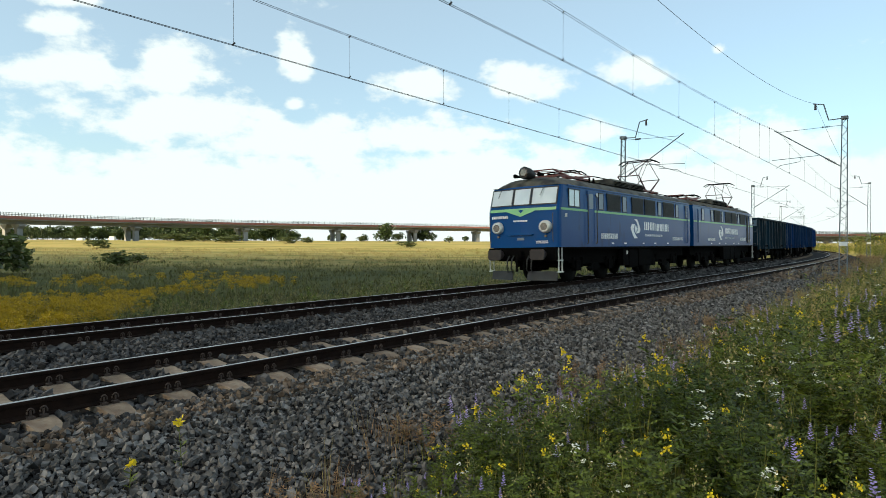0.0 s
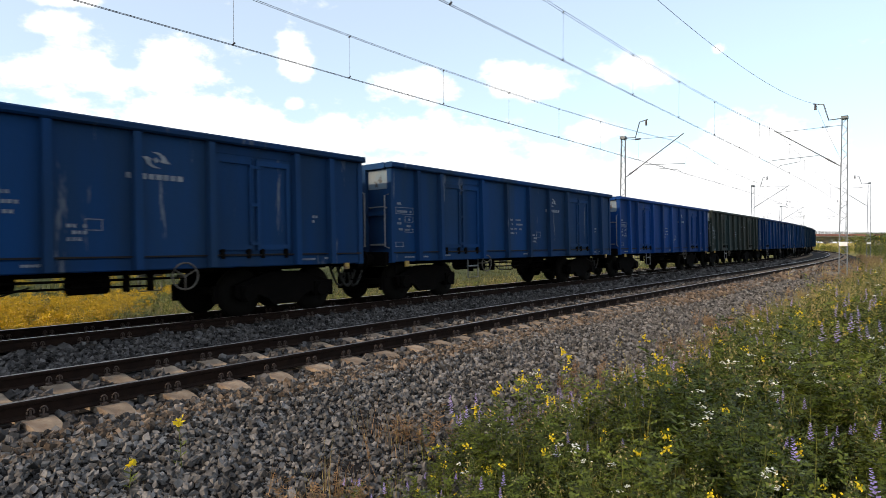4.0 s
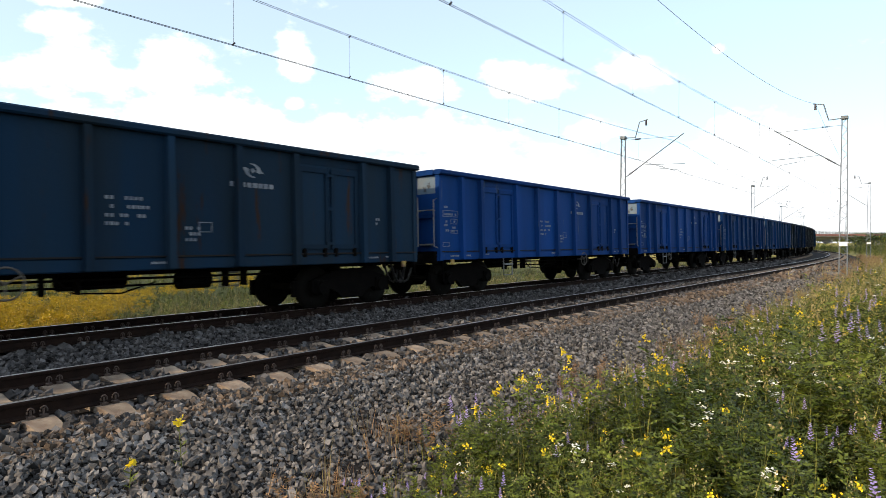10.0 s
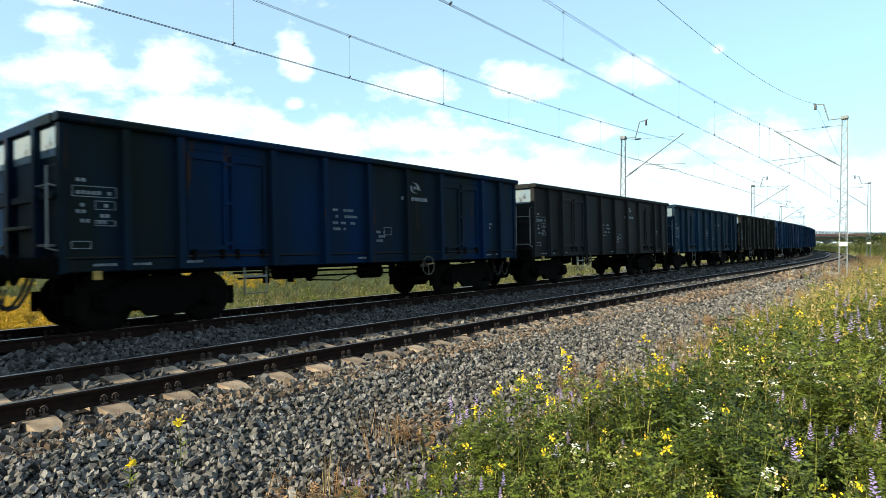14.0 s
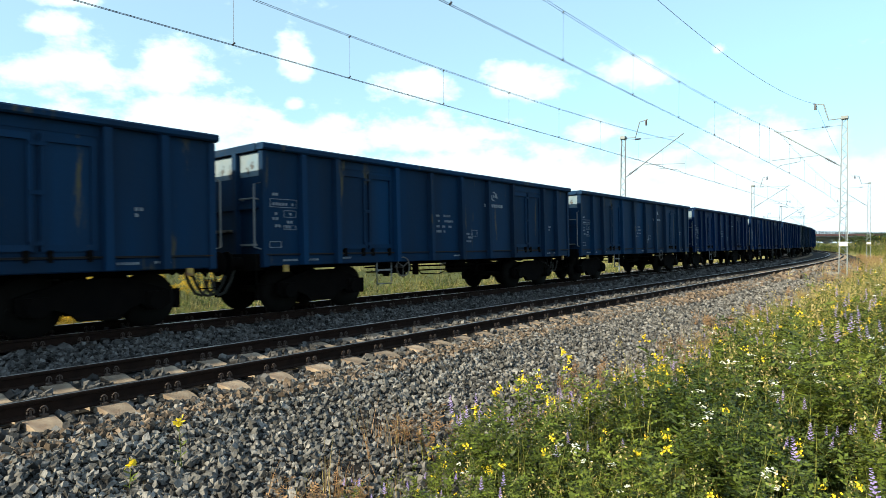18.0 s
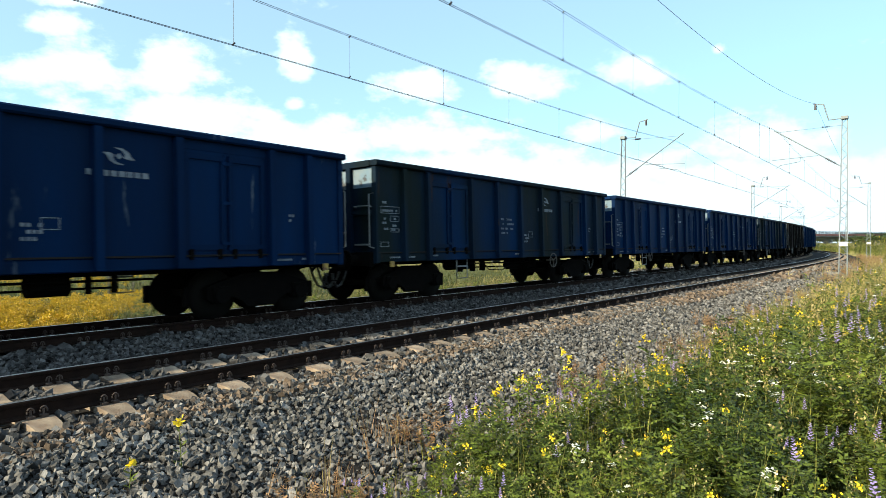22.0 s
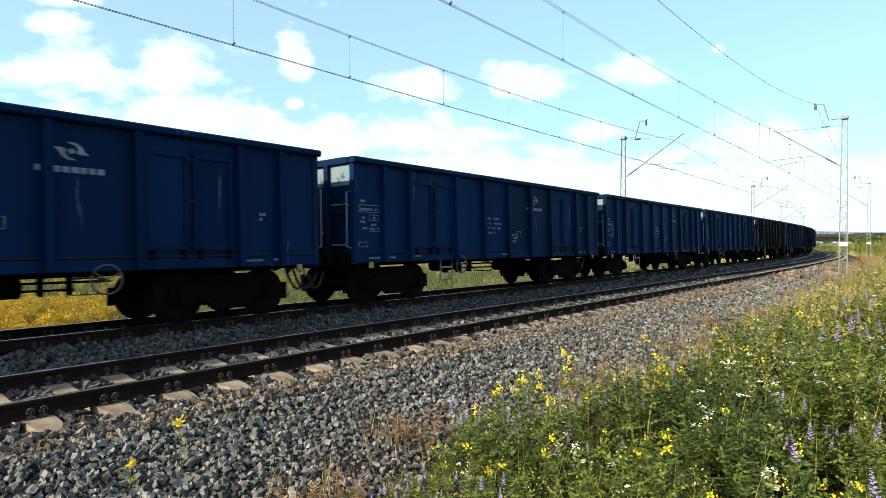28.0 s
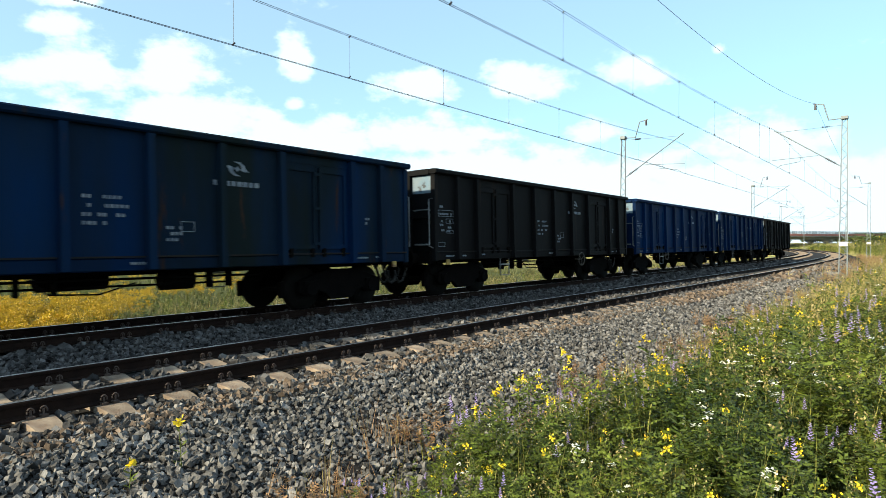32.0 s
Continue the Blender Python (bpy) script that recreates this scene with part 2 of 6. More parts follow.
def sweep(name, profile, s_list, off, zf, mat):
    """A profile (offset, height) swept along the line at an offset."""
    n = len(profile)
    vs, fs = [], []
    for s in s_list:
        for o, z in profile:
            vs.append(at(s, off + o, z + zf))
    for i in range(len(s_list) - 1):
        for j in range(n):
            a, b = i * n + j, i * n + (j + 1) % n
            fs.append((a, b, b + n, a + n))
    me = bpy.data.meshes.new(name)
    me.from_pydata(vs, [], fs + [tuple(range(n - 1, -1, -1)), tuple(range((len(s_list) - 1) * n, len(s_list) * n))])
    me.polygons.foreach_set("use_smooth", np.zeros(len(me.polygons), bool))
    me.materials.append(mat)
    return me


# rail: foot, web, head; the running surface carries its own polished strip
RAIL = [(-0.07, -0.165), (0.07, -0.165), (0.07, -0.152), (0.012, -0.135), (0.009, -0.05), (0.034, -0.038), (0.036, -0.012), (0.028, -0.001),
        (-0.028, -0.001), (-0.036, -0.012), (-0.034, -0.038), (-0.009, -0.05), (-0.012, -0.135), (-0.07, -0.152)]
HEAD = [(-0.024, -0.001), (0.024, -0.001), (0.020, 0.002), (-0.020, 0.002)]
S_RAIL = [s for s in np.concatenate([np.arange(-600, -40, 20.0), np.arange(-40, 60, 1.0), np.arange(60, 300, 3.0), np.arange(300, 700, 10.0)])]
track_near = tagged(empty("track_near", Matrix()), "ballasted railway track with rusty rails on concrete sleepers", "railway track", kind="structure")
track_far = tagged(empty("track_far", Matrix()), "ballasted railway track that carries the freight train", "railway track", kind="structure")
for tr, o0, zs in ((track_near, 0.0, (CANT, 0.0)), (track_far, TRACK_GAP, (FAR_Z + FAR_CANT, FAR_Z))):
    for o, z in zip((-GAUGE2, GAUGE2), zs):
        r = part("rail", sweep("rail", RAIL, S_RAIL, o0 + o, z, M["rail"]), None, tr, "brown rusty steel rail")
        part("running_surface", sweep("running_surface", HEAD, S_RAIL, o0 + o, z, M["rail_top"]), None, r, "rail head polished by wheels")

# sleepers: concrete, lower waist in the middle, sloping shoulders
def sleeper_mesh(mat):
    b = Build()
    rows = [(-1.20, -0.215, 0.112), (-1.05, -0.182, 0.125), (-0.9, -0.168, 0.135), (-0.6, -0.168, 0.135), (-0.35, -0.20, 0.125),
            (0.35, -0.20, 0.125), (0.6, -0.168, 0.135), (0.9, -0.168, 0.135), (1.05, -0.182, 0.125), (1.20, -0.215, 0.112)]
    vs, fs = [], []
    for y, z, w in rows:
        vs += [(-w - 0.02, y, -0.38), (-w, y, z), (w, y, z), (w + 0.02, y, -0.38)]
    for i in range(len(rows) - 1):
        for j in range(3):
            a = i * 4 + j
            fs.append((a, a + 4, a + 5, a + 1))
    fs += [(0, 1, 2, 3), (len(vs) - 1, len(vs) - 2, len(vs) - 3, len(vs) - 4)]
    b.add(vs, fs)
    return b.mesh("sleeper", mat)


def clip_mesh():
    """Two spring clips with their bolts, on one side of one rail."""
    b = Build()
    for dx in (-0.055, 0.055):
        pts = [(dx + 0.03 * math.cos(a), 0.0, -0.105 + 0.038 * math.sin(a)) for a in np.linspace(-0.3, math.pi + 0.3, 9)]
        b.tube(pts, 0.0085, 5)
        b.box(dx - 0.03, dx + 0.03, -0.035, 0.03, -0.166, -0.14)
        b.cyl((dx, 0, -0.15), (dx, 0, -0.085), 0.011, 6)
    return b.mesh("rail_clips", M["clip"])


SL, SL_FAR, CL = sleeper_mesh(M["sleeper"]), sleeper_mesh(M["sleeper_dark"]), clip_mesh()
SPACING, PHASE = 0.6484, -7.15
for tr, o0, zz, roll, s_clip in ((track_near, 0.0, CANT / 2, CANT / 1.5, 24), (track_far, TRACK_GAP, FAR_Z + FAR_CANT / 2, FAR_CANT / 1.5, 6)):
    rest_v, rest_f = [], []
    for i in range(-6, 260):
        s = PHASE + SPACING * i + random.uniform(-0.012, 0.012)
        m = Matrix.Translation(at(s, o0, zz)) @ pose(0, 0, 0, -math.degrees(roll), 0, math.degrees(heading(s)) + random.uniform(-0.5, 0.5))
        if s < 62:
            sl = part("sleeper", SL if tr is track_near else SL_FAR, None, tr, m=m)
            if s < s_clip:
                for y in (-GAUGE2 - 0.085, -GAUGE2 + 0.085, GAUGE2 - 0.085, GAUGE2 + 0.085):
                    part("rail_clips", CL, None, sl, m=pose(0, y, 0))
        else:
            k = len(rest_v)
            rest_v += [m @ v.co for v in SL.vertices]
            rest_f += [tuple(j + k for j in p.vertices) for p in SL.polygons]
    me = bpy.data.meshes.new("sleepers_beyond")
    me.from_pydata(rest_v, [], rest_f); me.materials.append(M["sleeper"])
    tagged(part("sleepers_beyond", me, None, tr), kind="stuff")

# ================= ground: one sheet in strips along the line =================
PROFILE_O = [-60, -25, -14, -9, -6.5, -4.6, -3.7, -1.75, -1.3, 1.3, 2.0, 2.75, 5.35, 5.75, 7.4, 9.0]
PROFILE_Z = [-0.9, -0.5, -0.25, -0.2, -0.38, -0.6, -0.64, -0.235, -0.2, -0.205, -0.26, -0.2, -0.2, -0.24, -1.0, -1.15]


def bed_height(o):
    return np.interp(o, PROFILE_O, PROFILE_Z)


def field_height(x, y):
    d = np.hypot(x, y)
    return -1.15 + np.interp(d, [0, 50, 120, 220, 400, 4000], [0, 0.0, 0.7, 2.2, 2.9, 3.0])


def strip(name, offs, s_list, mat, jitter=0.0, extra=0.0):
    o, s = np.meshgrid(offs, s_list)
    z = bed_height(o) + extra
    if jitter:
        rng = np.random.default_rng(5)
        z = z + rng.normal(0, jitter, z.shape)
    v = at_many(s.ravel(), o.ravel(), z.ravel())
    n, m = len(offs), len(s_list)
    i = (np.arange(m - 1)[:, None] * n + np.arange(n - 1)[None, :]).ravel()
    f = np.stack([i, i + 1, i + n + 1, i + n], -1)
    return fast_mesh(name, v, f, mat, True)


S_BED = np.concatenate([np.arange(-600, -40, 20.0), np.arange(-40, 45, 0.5), np.arange(45, 140, 2.5), np.arange(140, 700, 10.0)])
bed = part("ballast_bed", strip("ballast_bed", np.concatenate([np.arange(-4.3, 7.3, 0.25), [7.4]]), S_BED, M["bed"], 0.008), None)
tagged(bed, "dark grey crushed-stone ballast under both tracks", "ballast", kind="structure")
def field_material():
    m = material("meadow", (0.060, 0.066, 0.018), 0.95, second=(0.030, 0.038, 0.012), scale=0.25, mix=0.5, bump=1.0, bump_scale=2.5, spec=0.1)
    nt = m.node_tree
    N, K = nt.nodes.new, nt.links.new
    b = nt.nodes["Principled BSDF"]
    old = b.inputs["Base Color"].links[0].from_socket
    geo = N("ShaderNodeNewGeometry")
    ln = N("ShaderNodeVectorMath"); ln.operation = "LENGTH"
    K(geo.outputs["Position"], ln.inputs[0])
    nz = N("ShaderNodeTexNoise"); nz.inputs["Scale"].default_value = 0.035; nz.inputs["Detail"].default_value = 6
    mpn = N("ShaderNodeMapping"); mpn.inputs["Scale"].default_value = (0.35, 1.6, 1)
    K(geo.outputs["Position"], mpn.inputs[0]); K(mpn.outputs[0], nz.inputs["Vector"])
    sc = N("ShaderNodeMath"); sc.operation = "MULTIPLY_ADD"; sc.inputs[1].default_value = 90; sc.inputs[2].default_value = -45
    K(nz.outputs[0], sc.inputs[0])
    ad = N("ShaderNodeMath"); ad.operation = "ADD"
    K(ln.outputs["Value"], ad.inputs[0]); K(sc.outputs[0], ad.inputs[1])
    r = N("ShaderNodeMapRange"); r.inputs["From Min"].default_value = 48; r.inputs["From Max"].default_value = 95
    K(ad.outputs[0], r.inputs[0])
    dry = N("ShaderNodeMix"); dry.data_type = "RGBA"
    dry.inputs["A"].default_value = (0.30, 0.25, 0.09, 1); dry.inputs["B"].default_value = (0.16, 0.165, 0.045, 1)
    n2 = N("ShaderNodeTexNoise"); n2.inputs["Scale"].default_value = 0.11; n2.inputs["Detail"].default_value = 8
    K(mpn.outputs[0], n2.inputs["Vector"])
    r2 = N("ShaderNodeMapRange"); r2.inputs["From Min"].default_value = 0.45; r2.inputs["From Max"].default_value = 0.6
    K(n2.outputs[0], r2.inputs[0]); K(r2.outputs[0], dry.inputs["Factor"])
    mx = N("ShaderNodeMix"); mx.data_type = "RGBA"
    K(r.outputs[0], mx.inputs["Factor"]); K(old, mx.inputs["A"]); K(dry.outputs["Result"], mx.inputs["B"])
    K(mx.outputs["Result"], b.inputs["Base Color"])
    return m


M["field"] = field_material()


def ground_z(x, y):
    """Height of the earth at points of the plan; under the ballast it lies lower."""
    p = np.stack([np.ravel(x), np.ravel(y)], -1)
    L = LINE[::4]
    best = np.full(len(p), 1e9); off = np.zeros(len(p))
    for k in range(0, len(p), 2000):
        q = p[k:k + 2000]
        d2 = (q[:, None, 0] - L[None, :, 1]) ** 2 + (q[:, None, 1] - L[None, :, 2]) ** 2
        i = d2.argmin(1)
        a = L[i, 3]
        off[k:k + 2000] = -(q[:, 0] - L[i, 1]) * np.sin(a) + (q[:, 1] - L[i, 2]) * np.cos(a)
        best[k:k + 2000] = np.sqrt(d2[np.arange(len(q)), i])
    o = np.where(np.abs(off) < best * 0.6, np.sign(off) * best, off)
    fld = field_height(p[:, 0], p[:, 1])
    z = np.where(o > 9, fld, np.interp(o, PROFILE_O, PROFILE_Z))
    z = np.where(o < -30, np.maximum(-0.9 + 0 * fld, fld - 0.2), z)
    z = np.where((o > -4.2) & (o < 7.2), z - 0.3, z)
    return z.reshape(np.shape(x)), o.reshape(np.shape(x))


def build_ground():
    rr = np.concatenate([[0.001], np.arange(0.4, 24, 0.45), np.geomspace(24, 4200, 80)])
    th = np.linspace(0, 2 * np.pi, 241)[:-1]
    R, T = np.meshgrid(rr, th, indexing="ij")
    X, Y = R * np.cos(T) + 0.2, R * np.sin(T) - 0.1
    Z, O = ground_z(X, Y)
    rng = np.random.default_rng(2)
    Z = Z + rng.normal(0, 0.015, Z.shape) * (R < 60) * np.clip(R / 8 - 0.4, 0, 1)
    n = len(th)
    v = np.stack([X.ravel(), Y.ravel(), Z.ravel()], -1)
    i, j = np.meshgrid(np.arange(len(rr) - 1), np.arange(n), indexing="ij")
    a = (i * n + j).ravel(); b = (i * n + (j + 1) % n).ravel()
    f = np.stack([a, b, b + n, a + n], -1)[:, ::-1]
    ob = part("ground", fast_mesh("ground", v, f, M["field"], True), None)
    tagged(ob, "flat green and straw-coloured meadow beside the railway", "ground", kind="structure")


build_ground()

# ================= viaduct behind the meadow =================
DECK = [(-1.20, 128, 8.2), (-0.95, 160, 8.2), (-0.73, 200, 7.75), (-0.50, 240, 7.75), (-0.27, 288, 8.1), (0.06, 345, 8.3), (0.28, 330, 6.6), (0.46, 262, 4.2), (0.55, 256, 3.8), (0.65, 290, 4.2), (0.78, 345, 4.9), (0.98, 450, 6.2)]


def deck_curve(n=16):
    P = [Vector((t * d, d, z)) for t, d, z in DECK]
    out = []
    for i in range(len(P) - 1):
        p0, p1, p2, p3 = P[max(i - 1, 0)], P[i], P[i + 1], P[min(i + 2, len(P) - 1)]
        for k in range(n):
            u = k / n
            out.append(0.5 * ((2 * p1) + (p2 - p0) * u + (2 * p0 - 5 * p1 + 4 * p2 - p3) * u * u + (3 * p1 - p0 - 3 * p2 + p3) * u ** 3))
    out.append(P[-1])
    return out


def ribbon(curve, section):
    """A cross-section (side, up) swept along a curve of points."""
    b = Build()
    n = len(section)
    vs, fs = [], []
    for i, p in enumerate(curve):
        d = (curve[min(i + 1, len(curve) - 1)] - curve[max(i - 1, 0)])
        side = Vector((-d.y, d.x, 0)).normalized()
        vs += [p + side * a + Vector((0, 0, c)) for a, c in section]
    for i in range(len(curve) - 1):
        for j in range(n):
            a, c = i * n + j, i * n + (j + 1) % n
            fs.append((a, c, c + n, a + n))
    b.add(vs, fs)
    return b


def build_viaduct():
    cv = deck_curve()
    via = tagged(empty("viaduct", Matrix()), "long concrete road viaduct with a red-brown edge beam and pale railing", "bridge")
    part("deck", ribbon(cv, [(-6.5, 0.3), (-6.5, 1.1), (6.5, 1.1), (6.5, 0.3), (3.2, 0.0), (2.6, -0.9), (-2.6, -0.9), (-3.2, 0.0)]), M["concrete"], via, "grey concrete box girder")
    part("edge_beam", ribbon(cv, [(-6.9, 0.7), (-6.9, 1.55), (-6.55, 1.55), (-6.55, 0.7)]), M["redband"], via, "red-brown edge beam")
    part("edge_beam", ribbon(cv, [(6.55, 0.7), (6.55, 1.55), (6.9, 1.55), (6.9, 0.7)]), M["redband"], via)
    rail_b = Build()
    fine = deck_curve(40)
    for sgn in (-6.7, 6.7):
        for zz in (2.05, 2.55):
            rib = ribbon(cv, [(sgn - 0.06, zz), (sgn - 0.06, zz + 0.09), (sgn + 0.06, zz + 0.09), (sgn + 0.06, zz)])
            rail_b.add(rib.v, rib.f)
        for i in range(len(fine) - 1):
            p, q = fine[i], fine[i + 1]
            d = q - p
            k = max(1, int(d.length / 1.5))
            side = Vector((-d.y, d.x, 0)).normalized()
            for j in range(k):
                c = p + d * (j / k) + side * sgn
                rail_b.box(c.x - 0.09, c.x + 0.09, c.y - 0.09, c.y + 0.09, c.z + 1.5, c.z + 2.75)
    tagged(part("railing", rail_b, M["galv"], via, "pale steel bridge railing"), kind="stuff")
    # piers in pairs, by their bearing from the viewpoint
    for px in (20, 235, 428, 590, 725, 842, 945, 1040, 1130, 1215, 1300, 1375, 1448, 1525):
        t = (px - 784) / 1077
        i = min(range(len(fine)), key=lambda k: abs(fine[k].x / fine[k].y - t))
        p = fine[i]
        d = (fine[min(i + 1, len(fine) - 1)] - fine[max(i - 1, 0)]).normalized()
        side = Vector((-d.y, d.x, 0)).normalized()
        for sg in (-3.4, 3.4):
            c = p + side * sg
            gz = float(field_height(c.x, c.y)) - 0.5
            b = Build()
            ang = math.atan2(d.y, d.x)
            m = Matrix.Translation((c.x, c.y, 0)) @ Matrix.Rotation(ang, 4, "Z")
            b.box(-0.85, 0.85, -0.8, 0.8, gz, p.z - 1.9, m, 0.25)
            pier = part("pier", b, M["concrete"], via, "grey concrete bridge pier")
            cb = Build()
            vs = [(x, y, z) for z, w in ((p.z - 2.4, 0.95), (p.z - 1.5, 2.1), (p.z - 0.95, 2.1)) for x, y in ((-1.1, -w), (1.1, -w), (1.1, w), (-1.1, w))]
            fs = [(k * 4 + j, k * 4 + (j + 1) % 4, k * 4 + 4 + (j + 1) % 4, k * 4 + 4 + j) for k in range(2) for j in range(4)] + [(3, 2, 1, 0), (8, 9, 10, 11)]
            cb.add([m @ Vector(v) for v in vs], fs)
            part("pier_cap", cb, M["concrete"], pier)


build_viaduct()

# ================= trees and bushes =================
M["bark"] = material("bark", (0.09, 0.07, 0.05), 0.95, second=(0.05, 0.04, 0.03), scale=3, bump=0.6)
M["leaf_dark"] = leaf_material("tree_leaves", (0.045, 0.07, 0.02), (0.03, 0.05, 0.018), 0.45)
M["leaf_bush"] = leaf_material("bush_leaves", (0.075, 0.095, 0.028), (0.05, 0.07, 0.02), 0.45)


def crown_mesh(name, rng, blobs, size, count, mat):
    """Leaf clumps of crossed quads scattered in a few uneven lobes."""
    vs, fs = [], []
    lobes = [(rng.normal(0, 0.30, 3) * (1, 1, 0.75) + (0, 0, 0.0), rng.uniform(0.32, 0.6)) for _ in range(blobs)]
    k = 0
    for _ in range(count):
        c, r = lobes[rng.integers(len(lobes))]
        d = rng.normal(0, 1, 3); d /= np.linalg.norm(d)
        p = c + d * r * rng.uniform(0.55, 1.05)
        a, b = rng.normal(0, 1, 3), rng.normal(0, 1, 3)
        a /= np.linalg.norm(a); b -= a * (a @ b); b /= np.linalg.norm(b)
        sz = size * rng.uniform(0.6, 1.4)
        vs += [p - a * sz, p - b * sz * 0.6, p + a * sz, p + b * sz * 0.6]
        fs.append((k, k + 1, k + 2, k + 3)); k += 4
    return fast_mesh(name, np.array(vs), np.array(fs), mat)


def make_trees():
    rng = np.random.default_rng(11)
    crowns = [crown_mesh("crown", rng, 10, 0.10, 1000, M["leaf_dark"]) for _ in range(4)]
    bushes = [crown_mesh("foliage", rng, 7, 0.10, 600, M["leaf_bush"]) for _ in range(3)]

    def tree(x, y, h, w, k):
        z = float(field_height(x, y))
        t = empty("tree", Matrix.Translation((x, y, z)))
        b = Build()
        b.tube([(0, 0, -0.3), (0.1, 0, h * 0.3), (0.0, 0.1, h * 0.75)], [h * 0.03, h * 0.022, h * 0.008], 7)
        for j in range(4):
            a = 1.6 * j + k
            b.tube([(0.05, 0, h * (0.28 + 0.08 * j)), (math.cos(a) * w * 0.3, math.sin(a) * w * 0.3, h * (0.5 + 0.09 * j))], [h * 0.012, h * 0.004], 5)
        part("trunk", b, M["bark"], t)
        part("crown", crowns[k % 4], None, t, m=Matrix.LocRotScale((0, 0, h * 0.46), Euler((0, 0, k * 1.3)), (w * 0.66, w * 0.66, h * 0.60)))
        return tagged(t, "broad dark green deciduous tree at the far edge of the meadow", "tree", "trees behind the viaduct")

    def bush(x, y, h, w, k, z=None):
        z = float(field_height(x, y)) if z is None else z
        t = empty("bush", Matrix.Translation((x, y, z)))
        b = Build()
        for j in range(5):
            a = 1.25 * j + k
            b.tube([(0, 0, -0.2), (math.cos(a) * w * 0.25, math.sin(a) * w * 0.25, h * 0.6)], [0.05, 0.015], 5)
        part("stems", b, M["bark"], t)
        part("foliage", bushes[k % 3], None, t, m=Matrix.LocRotScale((0, 0, h * 0.42), Euler((0, 0, k * 2.1)), (w * 0.62, w * 0.62, h * 0.55)))
        return tagged(t, "rounded green bush in the meadow", "bush", "bushes in the meadow")

    k = 0
    # wood line behind the viaduct: bearing, depth, height
    for px in list(range(-60, 520, 9)) + list(range(525, 870, 60)):
        d = rng.uniform(320, 420) if px < 520 else rng.uniform(420, 480)
        h = rng.uniform(6.0, 11.5) if px < 520 else rng.uniform(4, 8)
        tree((px - 784) / 1077 * d, d, h, h * rng.uniform(0.8, 1.15), k); k += 1
    for px, d, h in ((682, 300, 9), (735, 335, 7), (750, 330, 8), (602, 320, 6), (1720, 230, 9)):
        tree((px - 784) / 1077 * d, d, h, h * 1.05, k); k += 1
    for px, d, h, w in ((410, 210, 3.2, 9), (505, 190, 2.6, 7), (545, 200, 2.4, 6), (400, 200, 2.5, 8), (300, 230, 3.5, 12), (330, 240, 4, 12), (360, 235, 3, 10), (718, 150, 1.9, 5), (640, 260, 3, 4),
                        (795, 240, 3, 4), (170, 120, 2.2, 5), (212, 60, 1.7, 3.6), (240, 66, 1.2, 3.0), (-8, 46, 3.6, 4.6), (-40, 42, 4.0, 6), (28, 55, 2.0, 3), (1720, 140, 4.4, 13), (1530, 165, 3.4, 9), (1548, 150, 3.8, 9), (1566, 140, 3.6, 9), (1590, 135, 4.0, 10))\
            + tuple((px, 500 + 7 * (px % 9), 6.0 + 0.15 * (px % 7), 16) for px in range(1432, 1640, 13)) + tuple((px, 300 + 5 * (px % 7), 5.6 + 0.12 * (px % 7), 10) for px in range(1516, 1660, 9)):
        bush((px - 784) / 1077 * d, d, h, w, k); k += 1
    return bush


BUSH = make_trees()

# small far things under the viaduct: a white van-like shed and a post
def far_bits():
    for px, d, w, h, l in ((199, 300, 2.8, 1.9, "small white box building in the far meadow"), (143, 260, 2.6, 1.1, "small white parked car in the far meadow")):
        x, y = (px - 784) / 1077 * d, d
        z = float(field_height(x, y))
        b = Build()
        b.box(-w / 2, w / 2, -1, 1, 0, h * 0.6, None, 0.1)
        b.box(-w * 0.35, w * 0.42, -0.95, 0.95, h * 0.6, h, None, 0.12)
        ob = part("shed" if px > 180 else "car", b, M["white"], m=Matrix.Translation((x, y, z)))
        tagged(ob, l, "shed" if px > 180 else "car")


M["white"] = material("white_paint", (0.75, 0.76, 0.76), 0.5, second=(0.66, 0.67, 0.68), scale=2)
far_bits()


